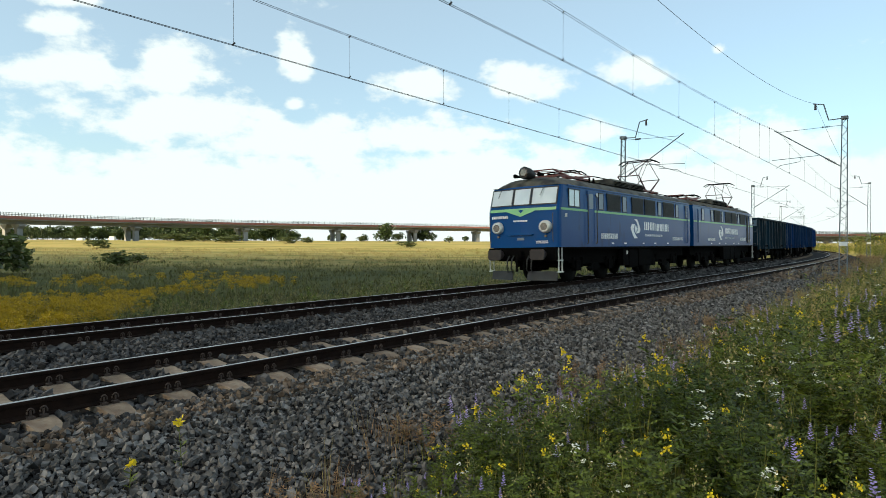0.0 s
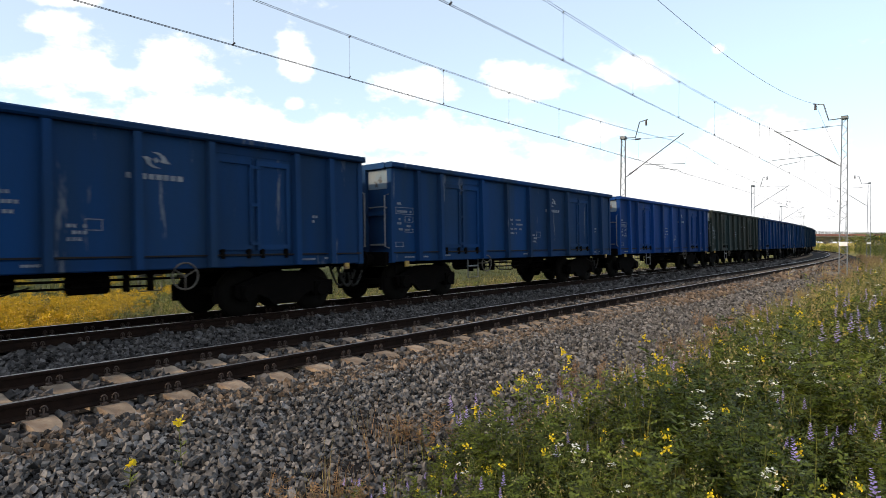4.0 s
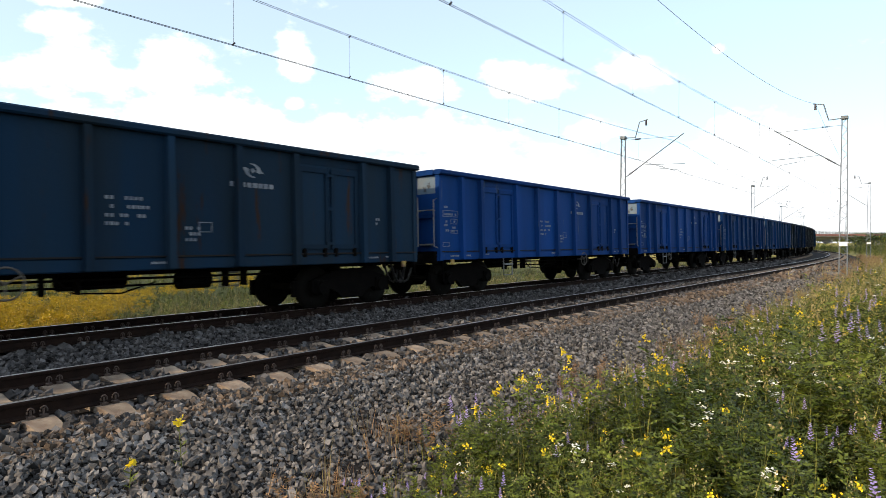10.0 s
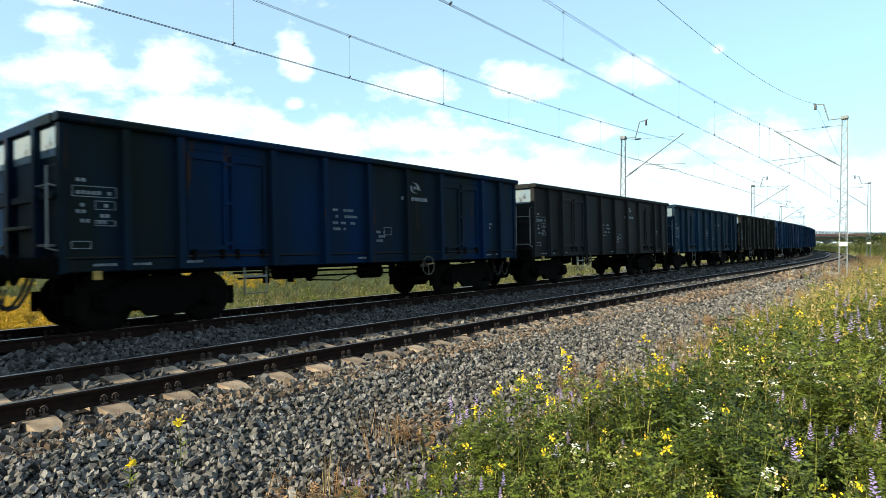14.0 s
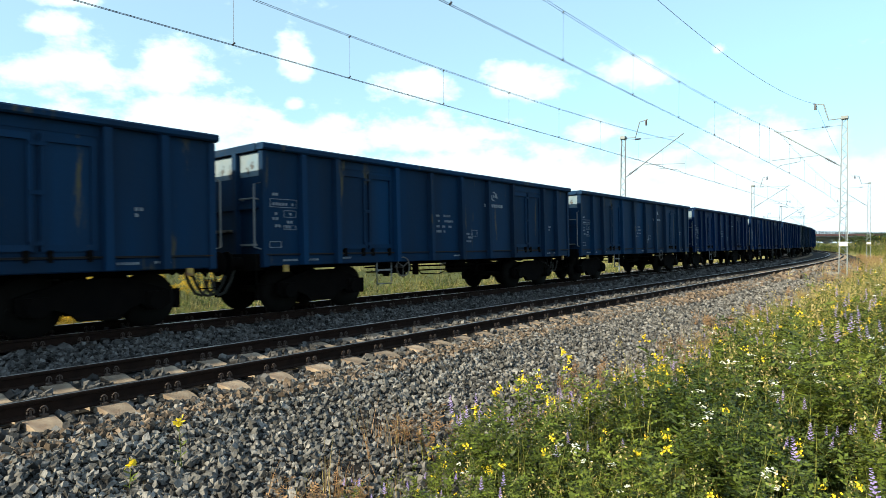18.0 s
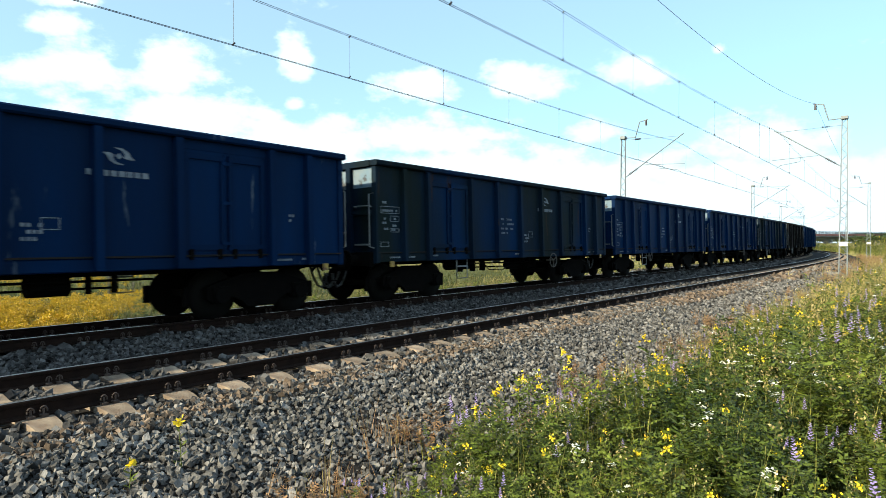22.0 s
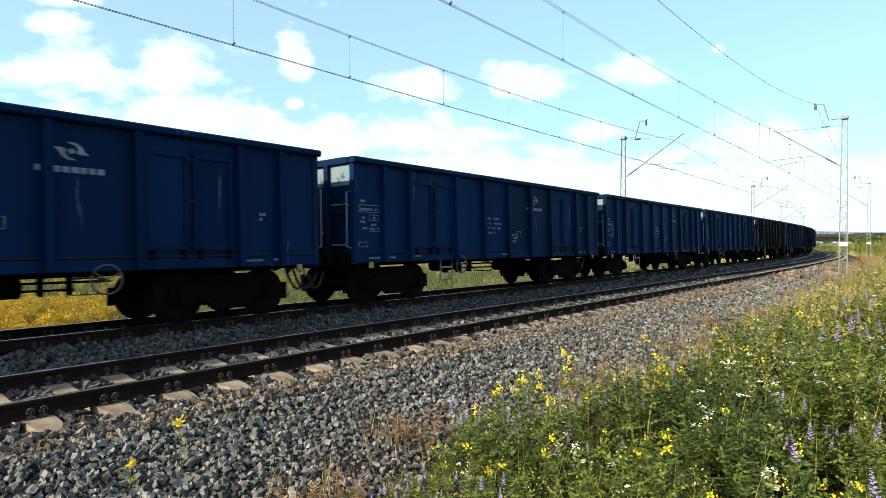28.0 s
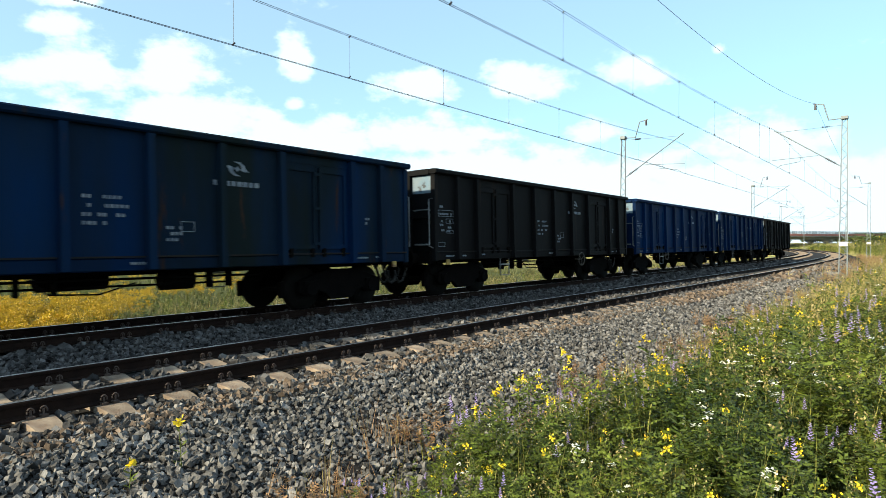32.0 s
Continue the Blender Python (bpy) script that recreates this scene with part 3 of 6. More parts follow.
# ================= overhead line =================
def mast(name_s, off, top, reach, lean, arm_z, big=True):
    """Lattice mast with bracket, tie, steady arm and a goose-neck for the feeder. reach: offset of the wire."""
    base = at(name_s, off, float(bed_height(off)) if -60 < off < 9 else -1.1)
    rz = heading(name_s)
    mt = tagged(empty("catenary_mast", Matrix.Translation((base.x, base.y, 0)) @ Matrix.Rotation(rz, 4, "Z")),
                "grey galvanised lattice catenary mast with bracket arm", "catenary mast", "catenary masts")
    z0, sg = base.z, (1 if reach > off else -1)
    w = 0.2
    for s2 in (-1, 1):
        b = Build()
        vs, fs = [], []
        for z, k in ((z0 - 0.3, 1.0), (top, 0.62)):
            y = s2 * w * k
            vs += [(-0.05, y - 0.025, z), (0.05, y - 0.025, z), (0.05, y + 0.025, z), (-0.05, y + 0.025, z)]
        b.add(vs, [(3, 2, 1, 0), (4, 5, 6, 7)] + [(j, (j + 1) % 4, 4 + (j + 1) % 4, 4 + j) for j in range(4)])
        part("leg", b, M["galv"], mt)
    lace = Build()
    n = 26
    for i in range(n):
        za, zb = z0 + 0.3 + (top - z0 - 0.4) * i / n, z0 + 0.3 + (top - z0 - 0.4) * (i + 1) / n
        ka = w * (1 - 0.38 * i / n)
        s2 = 1 if i % 2 else -1
        for x in (-0.045, 0.045):
            lace.tube([(x, s2 * ka, za), (x, -s2 * ka, zb)], 0.011, 4)
    part("lacing", lace, M["galv"], mt)
    part("footing", Build().box(-0.4, 0.4, -0.4, 0.4, z0 - 0.5, z0 + 0.12, None, 0.04), M["footing"], mt)
    part("cap_plate", Build().box(-0.2, 0.2, -0.16, 0.16, top - 0.18, top - 0.02), M["galv"], mt)
    if big and off < 0:
        part("sign_plate", Build().box(-0.015, 0.015, -0.20, 0.20, z0 + 2.0, z0 + 2.22, pose(-0.09, 0, 0)), M["white"], mt, "small blank white plate")
    dy = reach - off
    wz = arm_z + 2.2
    arm = Build().tube([(0, 0.1 * sg, arm_z), (0, dy + 0.25 * sg, wz + 0.15)], 0.03, 7)
    part("bracket_arm", arm, M["galv"], mt)
    tie = Build().tube([(0, 0.1 * sg, wz + 0.1), (0, dy, wz + 0.03)], 0.013, 5)
    part("tie_rod", tie, M["galv"], mt)
    ins = Build()
    for f in np.linspace(0.10, 0.24, 7):
        p = Vector((0, 0.1 * sg + (dy - 0.1 * sg) * f, arm_z + 2.15 * f))
        d = Vector((0, dy, 2.2)).normalized()
        ins.tube([p, p + d * 0.03], [0.075, 0.05], 9)
    part("insulator", ins, M["insul"], mt, "brown ribbed porcelain insulator")
    ins = Build()
    for f in np.linspace(0.2, 0.3, 6):
        p = Vector((0, 0.1 * sg + (dy - 0.1 * sg) * f, wz + 0.09))
        ins.tube([p, p + Vector((0, 0.03 * sg, 0))], [0.06, 0.04], 8)
    part("insulator", ins, M["insul"], mt, "brown ribbed porcelain insulator")
    st = Build()
    st.tube([(0, dy * 0.38, arm_z + 0.72), (0, dy + 0.35 * sg, arm_z + 0.62)], 0.018, 6)
    st.tube([(0, dy * 0.66, arm_z + 0.68), (0, dy * 0.66, arm_z + 0.45), (0, dy - 0.1 * sg, arm_z + 0.30), (0, dy + 0.15 * sg, arm_z + 0.14)], 0.015, 6)
    part("steady_arm", st, M["galv"], mt)
    if big:
        g = Build().tube([(0, 0.05 * sg, top - 0.12), (0, 0.75 * sg, top - 0.15), (0, 1.0 * sg, top + 0.75), (0, 1.5 * sg, top + 0.85)], 0.035, 7)
        part("goose_neck", g, M["galv"], mt)
        part("feeder_insulator", Build().tube([(0, 1.4 * sg, top + 0.82), (0, 1.4 * sg, top + 0.5)], [0.05, 0.07], 8), M["insul"], mt)
    return mt


NEAR_WIRE, FAR_WIRE = -0.4, TRACK_GAP
near_masts = [-22.0, 30.8, 76.0, 122.0, 170.0, 220.0]
far_masts = [-17.0, 26.7, 66.0, 112.0, 160.0, 210.0]
for s in near_masts:
    mast(s, -3.6 if s < 70 else -3.3, 8.55, NEAR_WIRE, 0, 5.75)
for s in far_masts:
    mast(s, 7.35, 8.0, FAR_WIRE, 0, 5.45)


def overhead(nm, off, z_contact, z_low, z_mast, masts, droppers):
    oh = tagged(empty(nm, Matrix()), "thin double contact wire hung from a messenger wire over the track", "overhead wire", kind="structure")
    ss = np.concatenate([np.arange(-34, 40, 2.0), np.arange(40, 180, 3.0)])

    def hang(s):
        for a, b in zip(masts[:-1], masts[1:]):
            if a <= s <= b:
                u = (s - a) / (b - a) * 2 - 1
                return z_low + (z_mast - z_low) * u * u
        return z_mast - 0.2

    for d in (-0.025, 0.025):
        part("contact_wire", Build().tube([at(s, off + d, z_contact) for s in ss], 0.006, 4), M["wire"], oh)
        part("messenger_wire", Build().tube([at(s, off + d * 1.4, hang(s)) for s in ss], 0.0058, 4), M["wire"], oh)
    dr = [s for s in droppers] + list(np.arange(28, 120, 6.3))
    for s in dr:
        b = Build().tube([at(s, off, z_contact - 0.01), at(s, off, hang(s))], 0.004, 4)
        b.tube([at(s - 0.03, off, z_contact), at(s + 0.03, off, z_contact + 0.06)], 0.018, 5)
        b.tube([at(s - 0.03, off, hang(s) - 0.05), at(s + 0.03, off, hang(s) + 0.01)], 0.018, 5)
        part("dropper", b, M["wire"], oh)


overhead("overhead_line_near", NEAR_WIRE, 5.92, 7.1, 8.0, near_masts, [-4.5, -0.3, 4.1, 8.5, 12.7, 17.2, 21.4, 25.5])
overhead("overhead_line_far", FAR_WIRE, 5.62, 6.66, 7.35, far_masts, [-5.0, -2.0, 1.25, 5.0, 8.6, 12.2, 16.0, 20.5, 24.0])
feeder = Build().tube([at(s, -2.2, 7.35 + 2.05 * ((s - 4) / 26.8) ** 2) for s in np.arange(-22, 31.1, 1.0)] +
                      [at(s, -2.2, 7.6 + 1.8 * ((s - 53.4) / 22.6) ** 2) for s in np.arange(32, 77, 2.0)], 0.008, 4)
fw = part("feeder_wire", feeder, M["wire"])
tagged(fw, "single sagging feeder wire on the mast tops", "overhead wire", kind="structure")
# ================= freight train =================
def paint(name, base, second, rust=0.12, rough=0.6, scuff=(0.028, 0.016, 0.011), mix=0.45, scale=1.1):
    return material(name, base, rough, second=second, scale=scale, mix=mix, bump=0.25, bump_scale=9, wear=scuff, wear_amount=rust, wear_scale=2.6, spec=0.04, streak=True, rnd=0.2)


PAINT = {
    "bright": paint("bright_blue_wagon_paint", (0.0045, 0.037, 0.158), (0.0045, 0.024, 0.092), 0.0, scuff=(0.05, 0.07, 0.11)),
    "blue": paint("blue_wagon_paint", (0.003, 0.029, 0.112), (0.0045, 0.017, 0.055), -0.04, scuff=(0.06, 0.08, 0.11)),
    "worn": paint("worn_blue_wagon_paint", (0.004, 0.031, 0.108), (0.011, 0.026, 0.050), 0.03, scuff=(0.09, 0.11, 0.14)),
    "teal": paint("faded_teal_wagon_paint", (0.017, 0.030, 0.033), (0.027, 0.027, 0.021), 0.16),
    "slate": paint("faded_blue_wagon_paint", (0.0055, 0.024, 0.066), (0.009, 0.017, 0.034), 0.05, scuff=(0.06, 0.055, 0.035)),
    "olive": paint("olive_brown_wagon_paint", (0.0125, 0.0118, 0.0100), (0.010, 0.0105, 0.0105), 0.12, scuff=(0.02, 0.014, 0.011)),
    "brown": paint("brown_black_wagon_paint", (0.0062, 0.0062, 0.0068), (0.0042, 0.0045, 0.0055), 0.10, scuff=(0.016, 0.011, 0.009)),
    "dusk": paint("dirty_blue_green_wagon_paint", (0.0055, 0.022, 0.050), (0.011, 0.019, 0.026), 0.12),
    "patchy": paint("patched_blue_olive_wagon_paint", (0.002, 0.0135, 0.050), (0.006, 0.0105, 0.0115), 0.04, mix=0.6, scale=0.8),
    "grey": paint("blue_grey_wagon_paint", (0.012, 0.0150, 0.0185), (0.017, 0.0165, 0.0155), 0.10),
    "lead": paint("dull_teal_wagon_paint", (0.010, 0.029, 0.046), (0.017, 0.022, 0.026), 0.16),
    "navy": paint("dark_blue_wagon_paint", (0.0017, 0.0145, 0.058), (0.0026, 0.0085, 0.028), -0.08, scuff=(0.08, 0.10, 0.13)),
}
# steel below any real black: the deep shade under the train is in the colour
M["under"] = material("shade_black_steel", (0.0026, 0.0025, 0.0025), 0.95, second=(0.0042, 0.0036, 0.0033), scale=5, bump=0.3, spec=0.04)
# dusty paint, made paler to show the sunlit top of the end walls
M["dusty"] = material("dusty_sunlit_paint", (0.09, 0.145, 0.205), 0.7, second=(0.12, 0.155, 0.19), scale=3, mix=0.6, wear=(0.03, 0.035, 0.045), wear_amount=0.35, wear_scale=4)
M["sill"] = material("grimy_sill_paint", (0.008, 0.009, 0.012), 0.75, second=(0.012, 0.010, 0.008), scale=1.6, mix=0.6, wear=(0.025, 0.016, 0.011), wear_amount=0.3, wear_scale=2.2, spec=0.15)
# wheels likewise darkened for the shade beneath the wagons
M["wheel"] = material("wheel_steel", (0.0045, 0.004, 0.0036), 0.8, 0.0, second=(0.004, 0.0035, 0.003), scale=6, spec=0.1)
M["letter"] = material("white_lettering", (0.17, 0.19, 0.22), 0.7, second=(0.05, 0.07, 0.11), scale=9, mix=0.5)
M["yellow"] = material("yellow_paint", (0.34, 0.23, 0.04), 0.7, second=(0.10, 0.07, 0.03), scale=6, wear=RUST, wear_amount=0.2)
M["grab"] = material("pale_grab_rail", (0.13, 0.14, 0.15), 0.6, second=(0.08, 0.085, 0.09), scale=6)
M["hose"] = material("black_rubber", (0.015, 0.015, 0.015), 0.7)
M["rod"] = material("worn_steel", (0.08, 0.075, 0.07), 0.7, 0.2, second=(0.05, 0.04, 0.03), scale=9)
M["floor_dirt"] = material("coal_dust_floor", (0.04, 0.037, 0.035), 0.95, second=(0.025, 0.024, 0.023), scale=4, bump=0.5)

TOP, SILL, FLOOR = 3.36, 0.98, 1.24
W2 = 1.42


def wheelset_mesh():
    b = Build()
    b.cyl((0, -1.0, 0), (0, 1.0, 0), 0.075, 10)
    for sg in (-1, 1):
        b.tube([(0, sg * 0.685, 0), (0, sg * 0.70, 0), (0, sg * 0.73, 0), (0, sg * 0.74, 0), (0, sg * 0.83, 0), (0, sg * 0.835, 0)], [0.2, 0.485, 0.485, 0.462, 0.455, 0.2], 24)
        b.tube([(0, sg * 0.80, 0), (0, sg * 0.86, 0)], [0.2, 0.12], 14)
        # balance mark and lifting holes on the disc
        for k in range(2):
            a = math.pi * k
            b.box(-0.03, 0.03, sg * 0.80 - 0.045, sg * 0.80 + 0.045, 0.24, 0.32, Matrix.Rotation(a, 4, "Y"))
    return b.mesh("wheelset", M["wheel"])


WHEELSET = wheelset_mesh()


def bogie_parts():
    frame = Build()
    for sg in (-1, 1):
        y0, y1 = (0.93, 1.06) if sg > 0 else (-1.06, -0.93)
        out = [(-1.16, 0.62), (-1.16, 0.40), (-1.02, 0.30), (-0.78, 0.30), (-0.66, 0.42), (-0.45, 0.34), (-0.30, 0.20), (0.30, 0.20), (0.45, 0.34),
               (0.66, 0.42), (0.78, 0.30), (1.02, 0.30), (1.16, 0.40), (1.16, 0.62), (0.85, 0.72), (0.36, 0.86), (-0.36, 0.86), (-0.85, 0.72)]
        frame.prism(out, y0, y1)
        for x in (-0.9, 0.9):
            frame.cyl((x, sg * 1.0, 0.46), (x, sg * 1.15, 0.46), 0.15, 12)
            frame.box(x - 0.17, x + 0.17, sg * 1.04 - 0.07, sg * 1.04 + 0.07, 0.34, 0.62)
    for sg in (-1, 1):
        for x in (-0.16, 0.0, 0.16):
            frame.tube([(x + 0.06 * math.cos(a), sg * 0.99 + 0.06 * math.sin(a), 0.3 + 0.28 * a / 18.85) for a in np.linspace(0, 18.85, 26)], 0.014, 4)
    bol = Build().box(-0.22, 0.22, -1.02, 1.02, 0.56, 0.82, None, 0.04)
    bol.cyl((0, 0, 0.82), (0, 0, 0.95), 0.2, 14)
    brake = Build()
    for sg in (-1, 1):
        for x in (-1.42, -0.38, 0.38, 1.42):
            brake.box(x - 0.05, x + 0.05, sg * 0.76 - 0.05, sg * 0.76 + 0.05, 0.28, 0.62)
        brake.tube([(-1.42, sg * 0.76, 0.6), (1.42, sg * 0.76, 0.6)], 0.025, 5)
    return frame, bol, brake


def wagon(wheel_at, length=12.66):
    """An open high-sided bogie wagon, its middle over the origin."""
    w = empty("open_wagon", Matrix())
    P = lambda name, b, mat="PAINT", par=None, label="", m=None: part(name, b, PAINT["blue"] if mat == "PAINT" else M[mat], par or w, label, m)
    X = lambda x: (x / 12.64 - 0.5) * length          # from the distance behind the leading rim
    doors = [(1.98, 2.818), (2.822, 3.66), (8.98, 9.818), (9.822, 10.66)]
    posts = [0.98, 1.88, 3.74, 5.03, 6.32, 7.61, 8.90, 10.76, 11.66]
    for sg in (-1, 1):
        y = sg * W2
        # thin side sheets between the posts, lower where the doors are
        for a, c in ((0.10, 1.98), (3.66, 5.03), (5.03, 6.32), (6.32, 7.61), (7.61, 8.98), (10.66, 12.54)):
            P("side_panel", Build().box(X(a), X(c), y - 0.03, y + 0.03, FLOOR - 0.06, TOP - 0.12))
        for a, c in ((1.98, 3.66), (8.98, 10.66)):
            P("door_lintel", Build().box(X(a), X(c), y - 0.03, y + 0.03, TOP - 0.30, TOP - 0.12))
        P("side_sill", Build().box(X(0.1), X(12.54), y - 0.05 if sg < 0 else y - 0.07, y + 0.07 if sg < 0 else y + 0.05, SILL, FLOOR - 0.05, None, 0.02))
        P("sill_flange", Build().box(X(0.1), X(12.54), y + sg * 0.03 - 0.045, y + sg * 0.03 + 0.045, FLOOR - 0.046, FLOOR - 0.02), "sill")
        P("top_rail", Build().box(X(0.0), X(12.64), y - (0.085 if sg > 0 else 0.15), y + (0.15 if sg > 0 else 0.085), TOP - 0.13, TOP, None, 0.03))
        for x in posts:
            b = Build()
            o = sg * 0.03
            vs = [(X(x) - 0.075, y + o, 1.0), (X(x) - 0.06, y + sg * 0.175, 1.0), (X(x) + 0.06, y + sg * 0.175, 1.0), (X(x) + 0.075, y + o, 1.0)]
            vs += [(v[0] * 1.0, y + (v[1] - y) * 0.8, TOP - 0.14) for v in vs]
            b.add(vs, [(0, 1, 5, 4), (1, 2, 6, 5), (2, 3, 7, 6), (0, 3, 2, 1), (4, 5, 6, 7)])
            P("side_post", b)
        for x in (0.10, 12.54):
            P("corner_post", Build().box(X(x) - 0.06, X(x) + 0.06, y - 0.07, y + 0.07, 0.96, TOP - 0.14, None, 0.02))
        for k, (a, c) in enumerate(doors):
            d = P("door", Build().box(X(a), X(c), y + sg * 0.0 - 0.02, y + 0.02, FLOOR - 0.015, TOP - 0.285))
            fr = Build()
            yo = y + sg * 0.035
            for xa, xb, za, zb in ((a + 0.03, c - 0.03, 1.30, 1.40), (a + 0.03, c - 0.03, 2.90, 3.00), (a + 0.03, a + 0.12, 1.40, 2.90), (c - 0.12, c - 0.03, 1.40, 2.90)):
                fr.box(X(xa), X(xb), yo - 0.022, yo + 0.022, za, zb)
            P("door_frame", fr, par=d)
            lat = Build()
            xl = c - 0.05 if k % 2 == 0 else a + 0.05
            lat.cyl((X(xl), yo + sg * 0.02, 1.28), (X(xl), yo + sg * 0.02, 3.02), 0.016, 6)
            for zz in (1.42, 2.15, 2.86):
                lat.box(X(xl) - 0.05, X(xl) + 0.05, yo + sg * 0.02 - 0.022, yo + sg * 0.02 + 0.022, zz - 0.03, zz + 0.03)
            P("latch_rod", lat, par=d)
        # lower hinge brackets, lashing rings and lettering
        for a, c in doors:
            for x in (a + 0.15, c - 0.15):
                P("door_hinge", Build().box(X(x) - 0.035, X(x) + 0.035, y + sg * 0.05 - 0.03, y + sg * 0.05 + 0.03, 1.14, 1.32), "under")
        lt = Build()
        yo = y + sg * 0.0335
        rows = [(5.30, 2.12, (0.20, 0.40)), (5.30, 1.98, (0.16, 0.45)), (5.30, 1.84, (0.40, 0.2)), (5.30, 1.71, (0.42,)),
                (0.28, 2.36, (0.16,)), (0.28, 2.17, (0.56,)), (0.26, 1.98, (0.22,)), (0.60, 1.98, (0.20,)), (0.28, 1.88, (0.16,)), (0.62, 1.82, (0.16,)), (0.26, 1.74, (0.24,)), (0.58, 1.72, (0.24,)),
                (6.6, 1.66, (0.30,)), (6.6, 1.56, (0.30,)), (6.6, 1.46, (0.24,)), (11.2, 1.95, (0.18,)), (11.2, 1.85, (0.15,))]
        for x, z, ws in rows:
            for wd in ws:
                n = max(1, int(wd / 0.075))
                for q in range(n):
                    if (q * 7 + int(z * 100)) % 6 == 0:
                        continue
                    lt.box(X(x) + q * 0.075, X(x) + q * 0.075 + 0.05, yo - 0.003, yo + 0.003, z, z + 0.055)
                x += wd + 0.10
        # outlined tables and the frame of the label holder
        for xa, xb, za, zb in ((0.22, 0.86, 2.13, 2.30), (0.54, 0.84, 1.94, 2.08), (0.54, 0.84, 1.69, 1.78), (0.20, 0.48, 1.34, 1.46), (6.85, 7.10, 1.62, 1.80)):
            for a2, b2, c2, d2 in ((xa, xb, za, za + 0.012), (xa, xb, zb - 0.012, zb), (xa, xa + 0.012, za, zb), (xb - 0.012, xb, za, zb)):
                lt.box(X(a2), X(b2), yo - 0.003, yo + 0.003, c2, d2)
        sl = y + sg * 0.055
        for x, z, wd in ((0.5, 1.07, 0.4), (1.1, 1.07, 0.35), (2.0, 1.09, 0.3), (6.0, 1.08, 0.35), (10.9, 1.08, 0.4), (11.5, 1.09, 0.3)):
            for q in range(int(wd / 0.06)):
                lt.box(X(x) + q * 0.06, X(x) + q * 0.06 + 0.042, sl - 0.003, sl + 0.003, z, z + 0.04)
        tagged(P("lettering", lt, "letter", label="white stencilled marks"), kind="stuff")
        # operator's mark: two hooked shapes round a drop, with a bar of letters under it
        if sg < 0:
            lg = Build()
            cx, cz, yq = X(7.95), 2.80, yo
            for s2 in (-1, 1):
                pts = [(-0.09, 0.165), (0.06, 0.165), (0.17, 0.10), (0.22, 0.0), (0.29, -0.055), (0.17, -0.06), (0.085, -0.03), (0.105, 0.04), (0.06, 0.11)]
                a = [(cx + s2 * p[0] * 0.85, cz + s2 * p[1] * 0.8) for p in pts]
                for tri in ((0, 1, 8), (1, 2, 8), (2, 7, 8), (2, 3, 7), (3, 6, 7), (3, 4, 5), (3, 5, 6)):
                    lg.prism([a[i] for i in tri], yq - 0.003, yq + 0.003)
            lg.prism([(cx - 0.055, cz + 0.01), (cx + 0.01, cz + 0.05), (cx + 0.055, cz - 0.01), (cx - 0.01, cz - 0.05)], yq - 0.003, yq + 0.003)
            for q, wd in enumerate((0.09, 0.09, 0.085, 0.09, 0.10, 0.09, 0.09, 0.095)):
                lg.box(cx - 0.49 + q * 0.122, cx - 0.49 + q * 0.122 + wd, yq - 0.003, yq + 0.003, 2.475, 2.565)
            P("operator_mark", lg, "letter", label="white operator mark")
    # ends
    for e in (0.10, 12.54):
        ex = X(e)
        so = -1 if e < 1 else 1
        P("end_wall", Build().box(ex - 0.03, ex + 0.03, -W2 + 0.07, W2 - 0.07, FLOOR - 0.1, TOP - 0.12))
        # pale only down to where sun would reach past the next wagon
        for ya, yb in ((-1.34, -0.70), (-0.54, 0.54), (0.70, 1.34)):
            P("end_panel", Build().box(min(ex + so * 0.03, ex + so * 0.036), max(ex + so * 0.03, ex + so * 0.036), ya, yb, 2.74, TOP - 0.16), "dusty", label="dust-bleached upper end panel")
        P("end_rail", Build().box(ex - 0.12, ex + 0.12, -W2 + 0.085, W2 - 0.085, TOP - 0.14, TOP, None, 0.03))
        for y in (-0.62, 0.62):
            P("end_post", Build().box(ex + so * 0.03 - (0.0 if so > 0 else 0.1), ex + so * 0.03 + (0.1 if so > 0 else 0.0), y - 0.07, y + 0.07, 1.0, TOP - 0.14, None, 0.02))
        P("end_stiffener", Build().box(min(ex, ex + so * 0.09), max(ex, ex + so * 0.09), -W2 + 0.1, W2 - 0.1, 2.10, 2.20, None, 0.02))
        P("headstock", Build().box(min(ex, ex + so * 0.16), max(ex, ex + so * 0.16), -1.38, 1.38, 0.90, 1.22, None, 0.02), "under")
        for y in (-0.875, 0.875):
            bf = Build()
            bf.tube([(ex + so * 0.16, y, 1.04), (ex + so * 0.36, y, 1.04)], [0.13, 0.11], 12)
            bf.tube([(ex + so * 0.36, y, 1.04), (ex + so * 0.46, y, 1.04), (ex + so * 0.49, y, 1.04)], [0.09, 0.24, 0.23], 14)
            P("buffer", bf, "under", label="round steel buffer")
        cp = Build().box(ex + so * 0.16 - 0.03, ex + so * 0.16 + 0.2, -0.05, 0.05, 0.95, 1.1)
        cp.tube([(ex + so * 0.3, 0, 1.0), (ex + so * 0.42, 0, 0.8), (ex + so * 0.5, 0, 0.9)], 0.035, 6)
        P("coupling", cp, "under")
        for yh in (-0.55, -0.30):
            P("air_hose", Build().tube([(ex + so * 0.1, yh, 0.92), (ex + so * 0.2, yh, 0.66), (ex + so * 0.32, yh, 0.47), (ex + so * 0.45, yh, 0.42), (ex + so * 0.56, yh, 0.55), (ex + so * 0.6, yh, 0.74)], 0.028, 6), "hose")
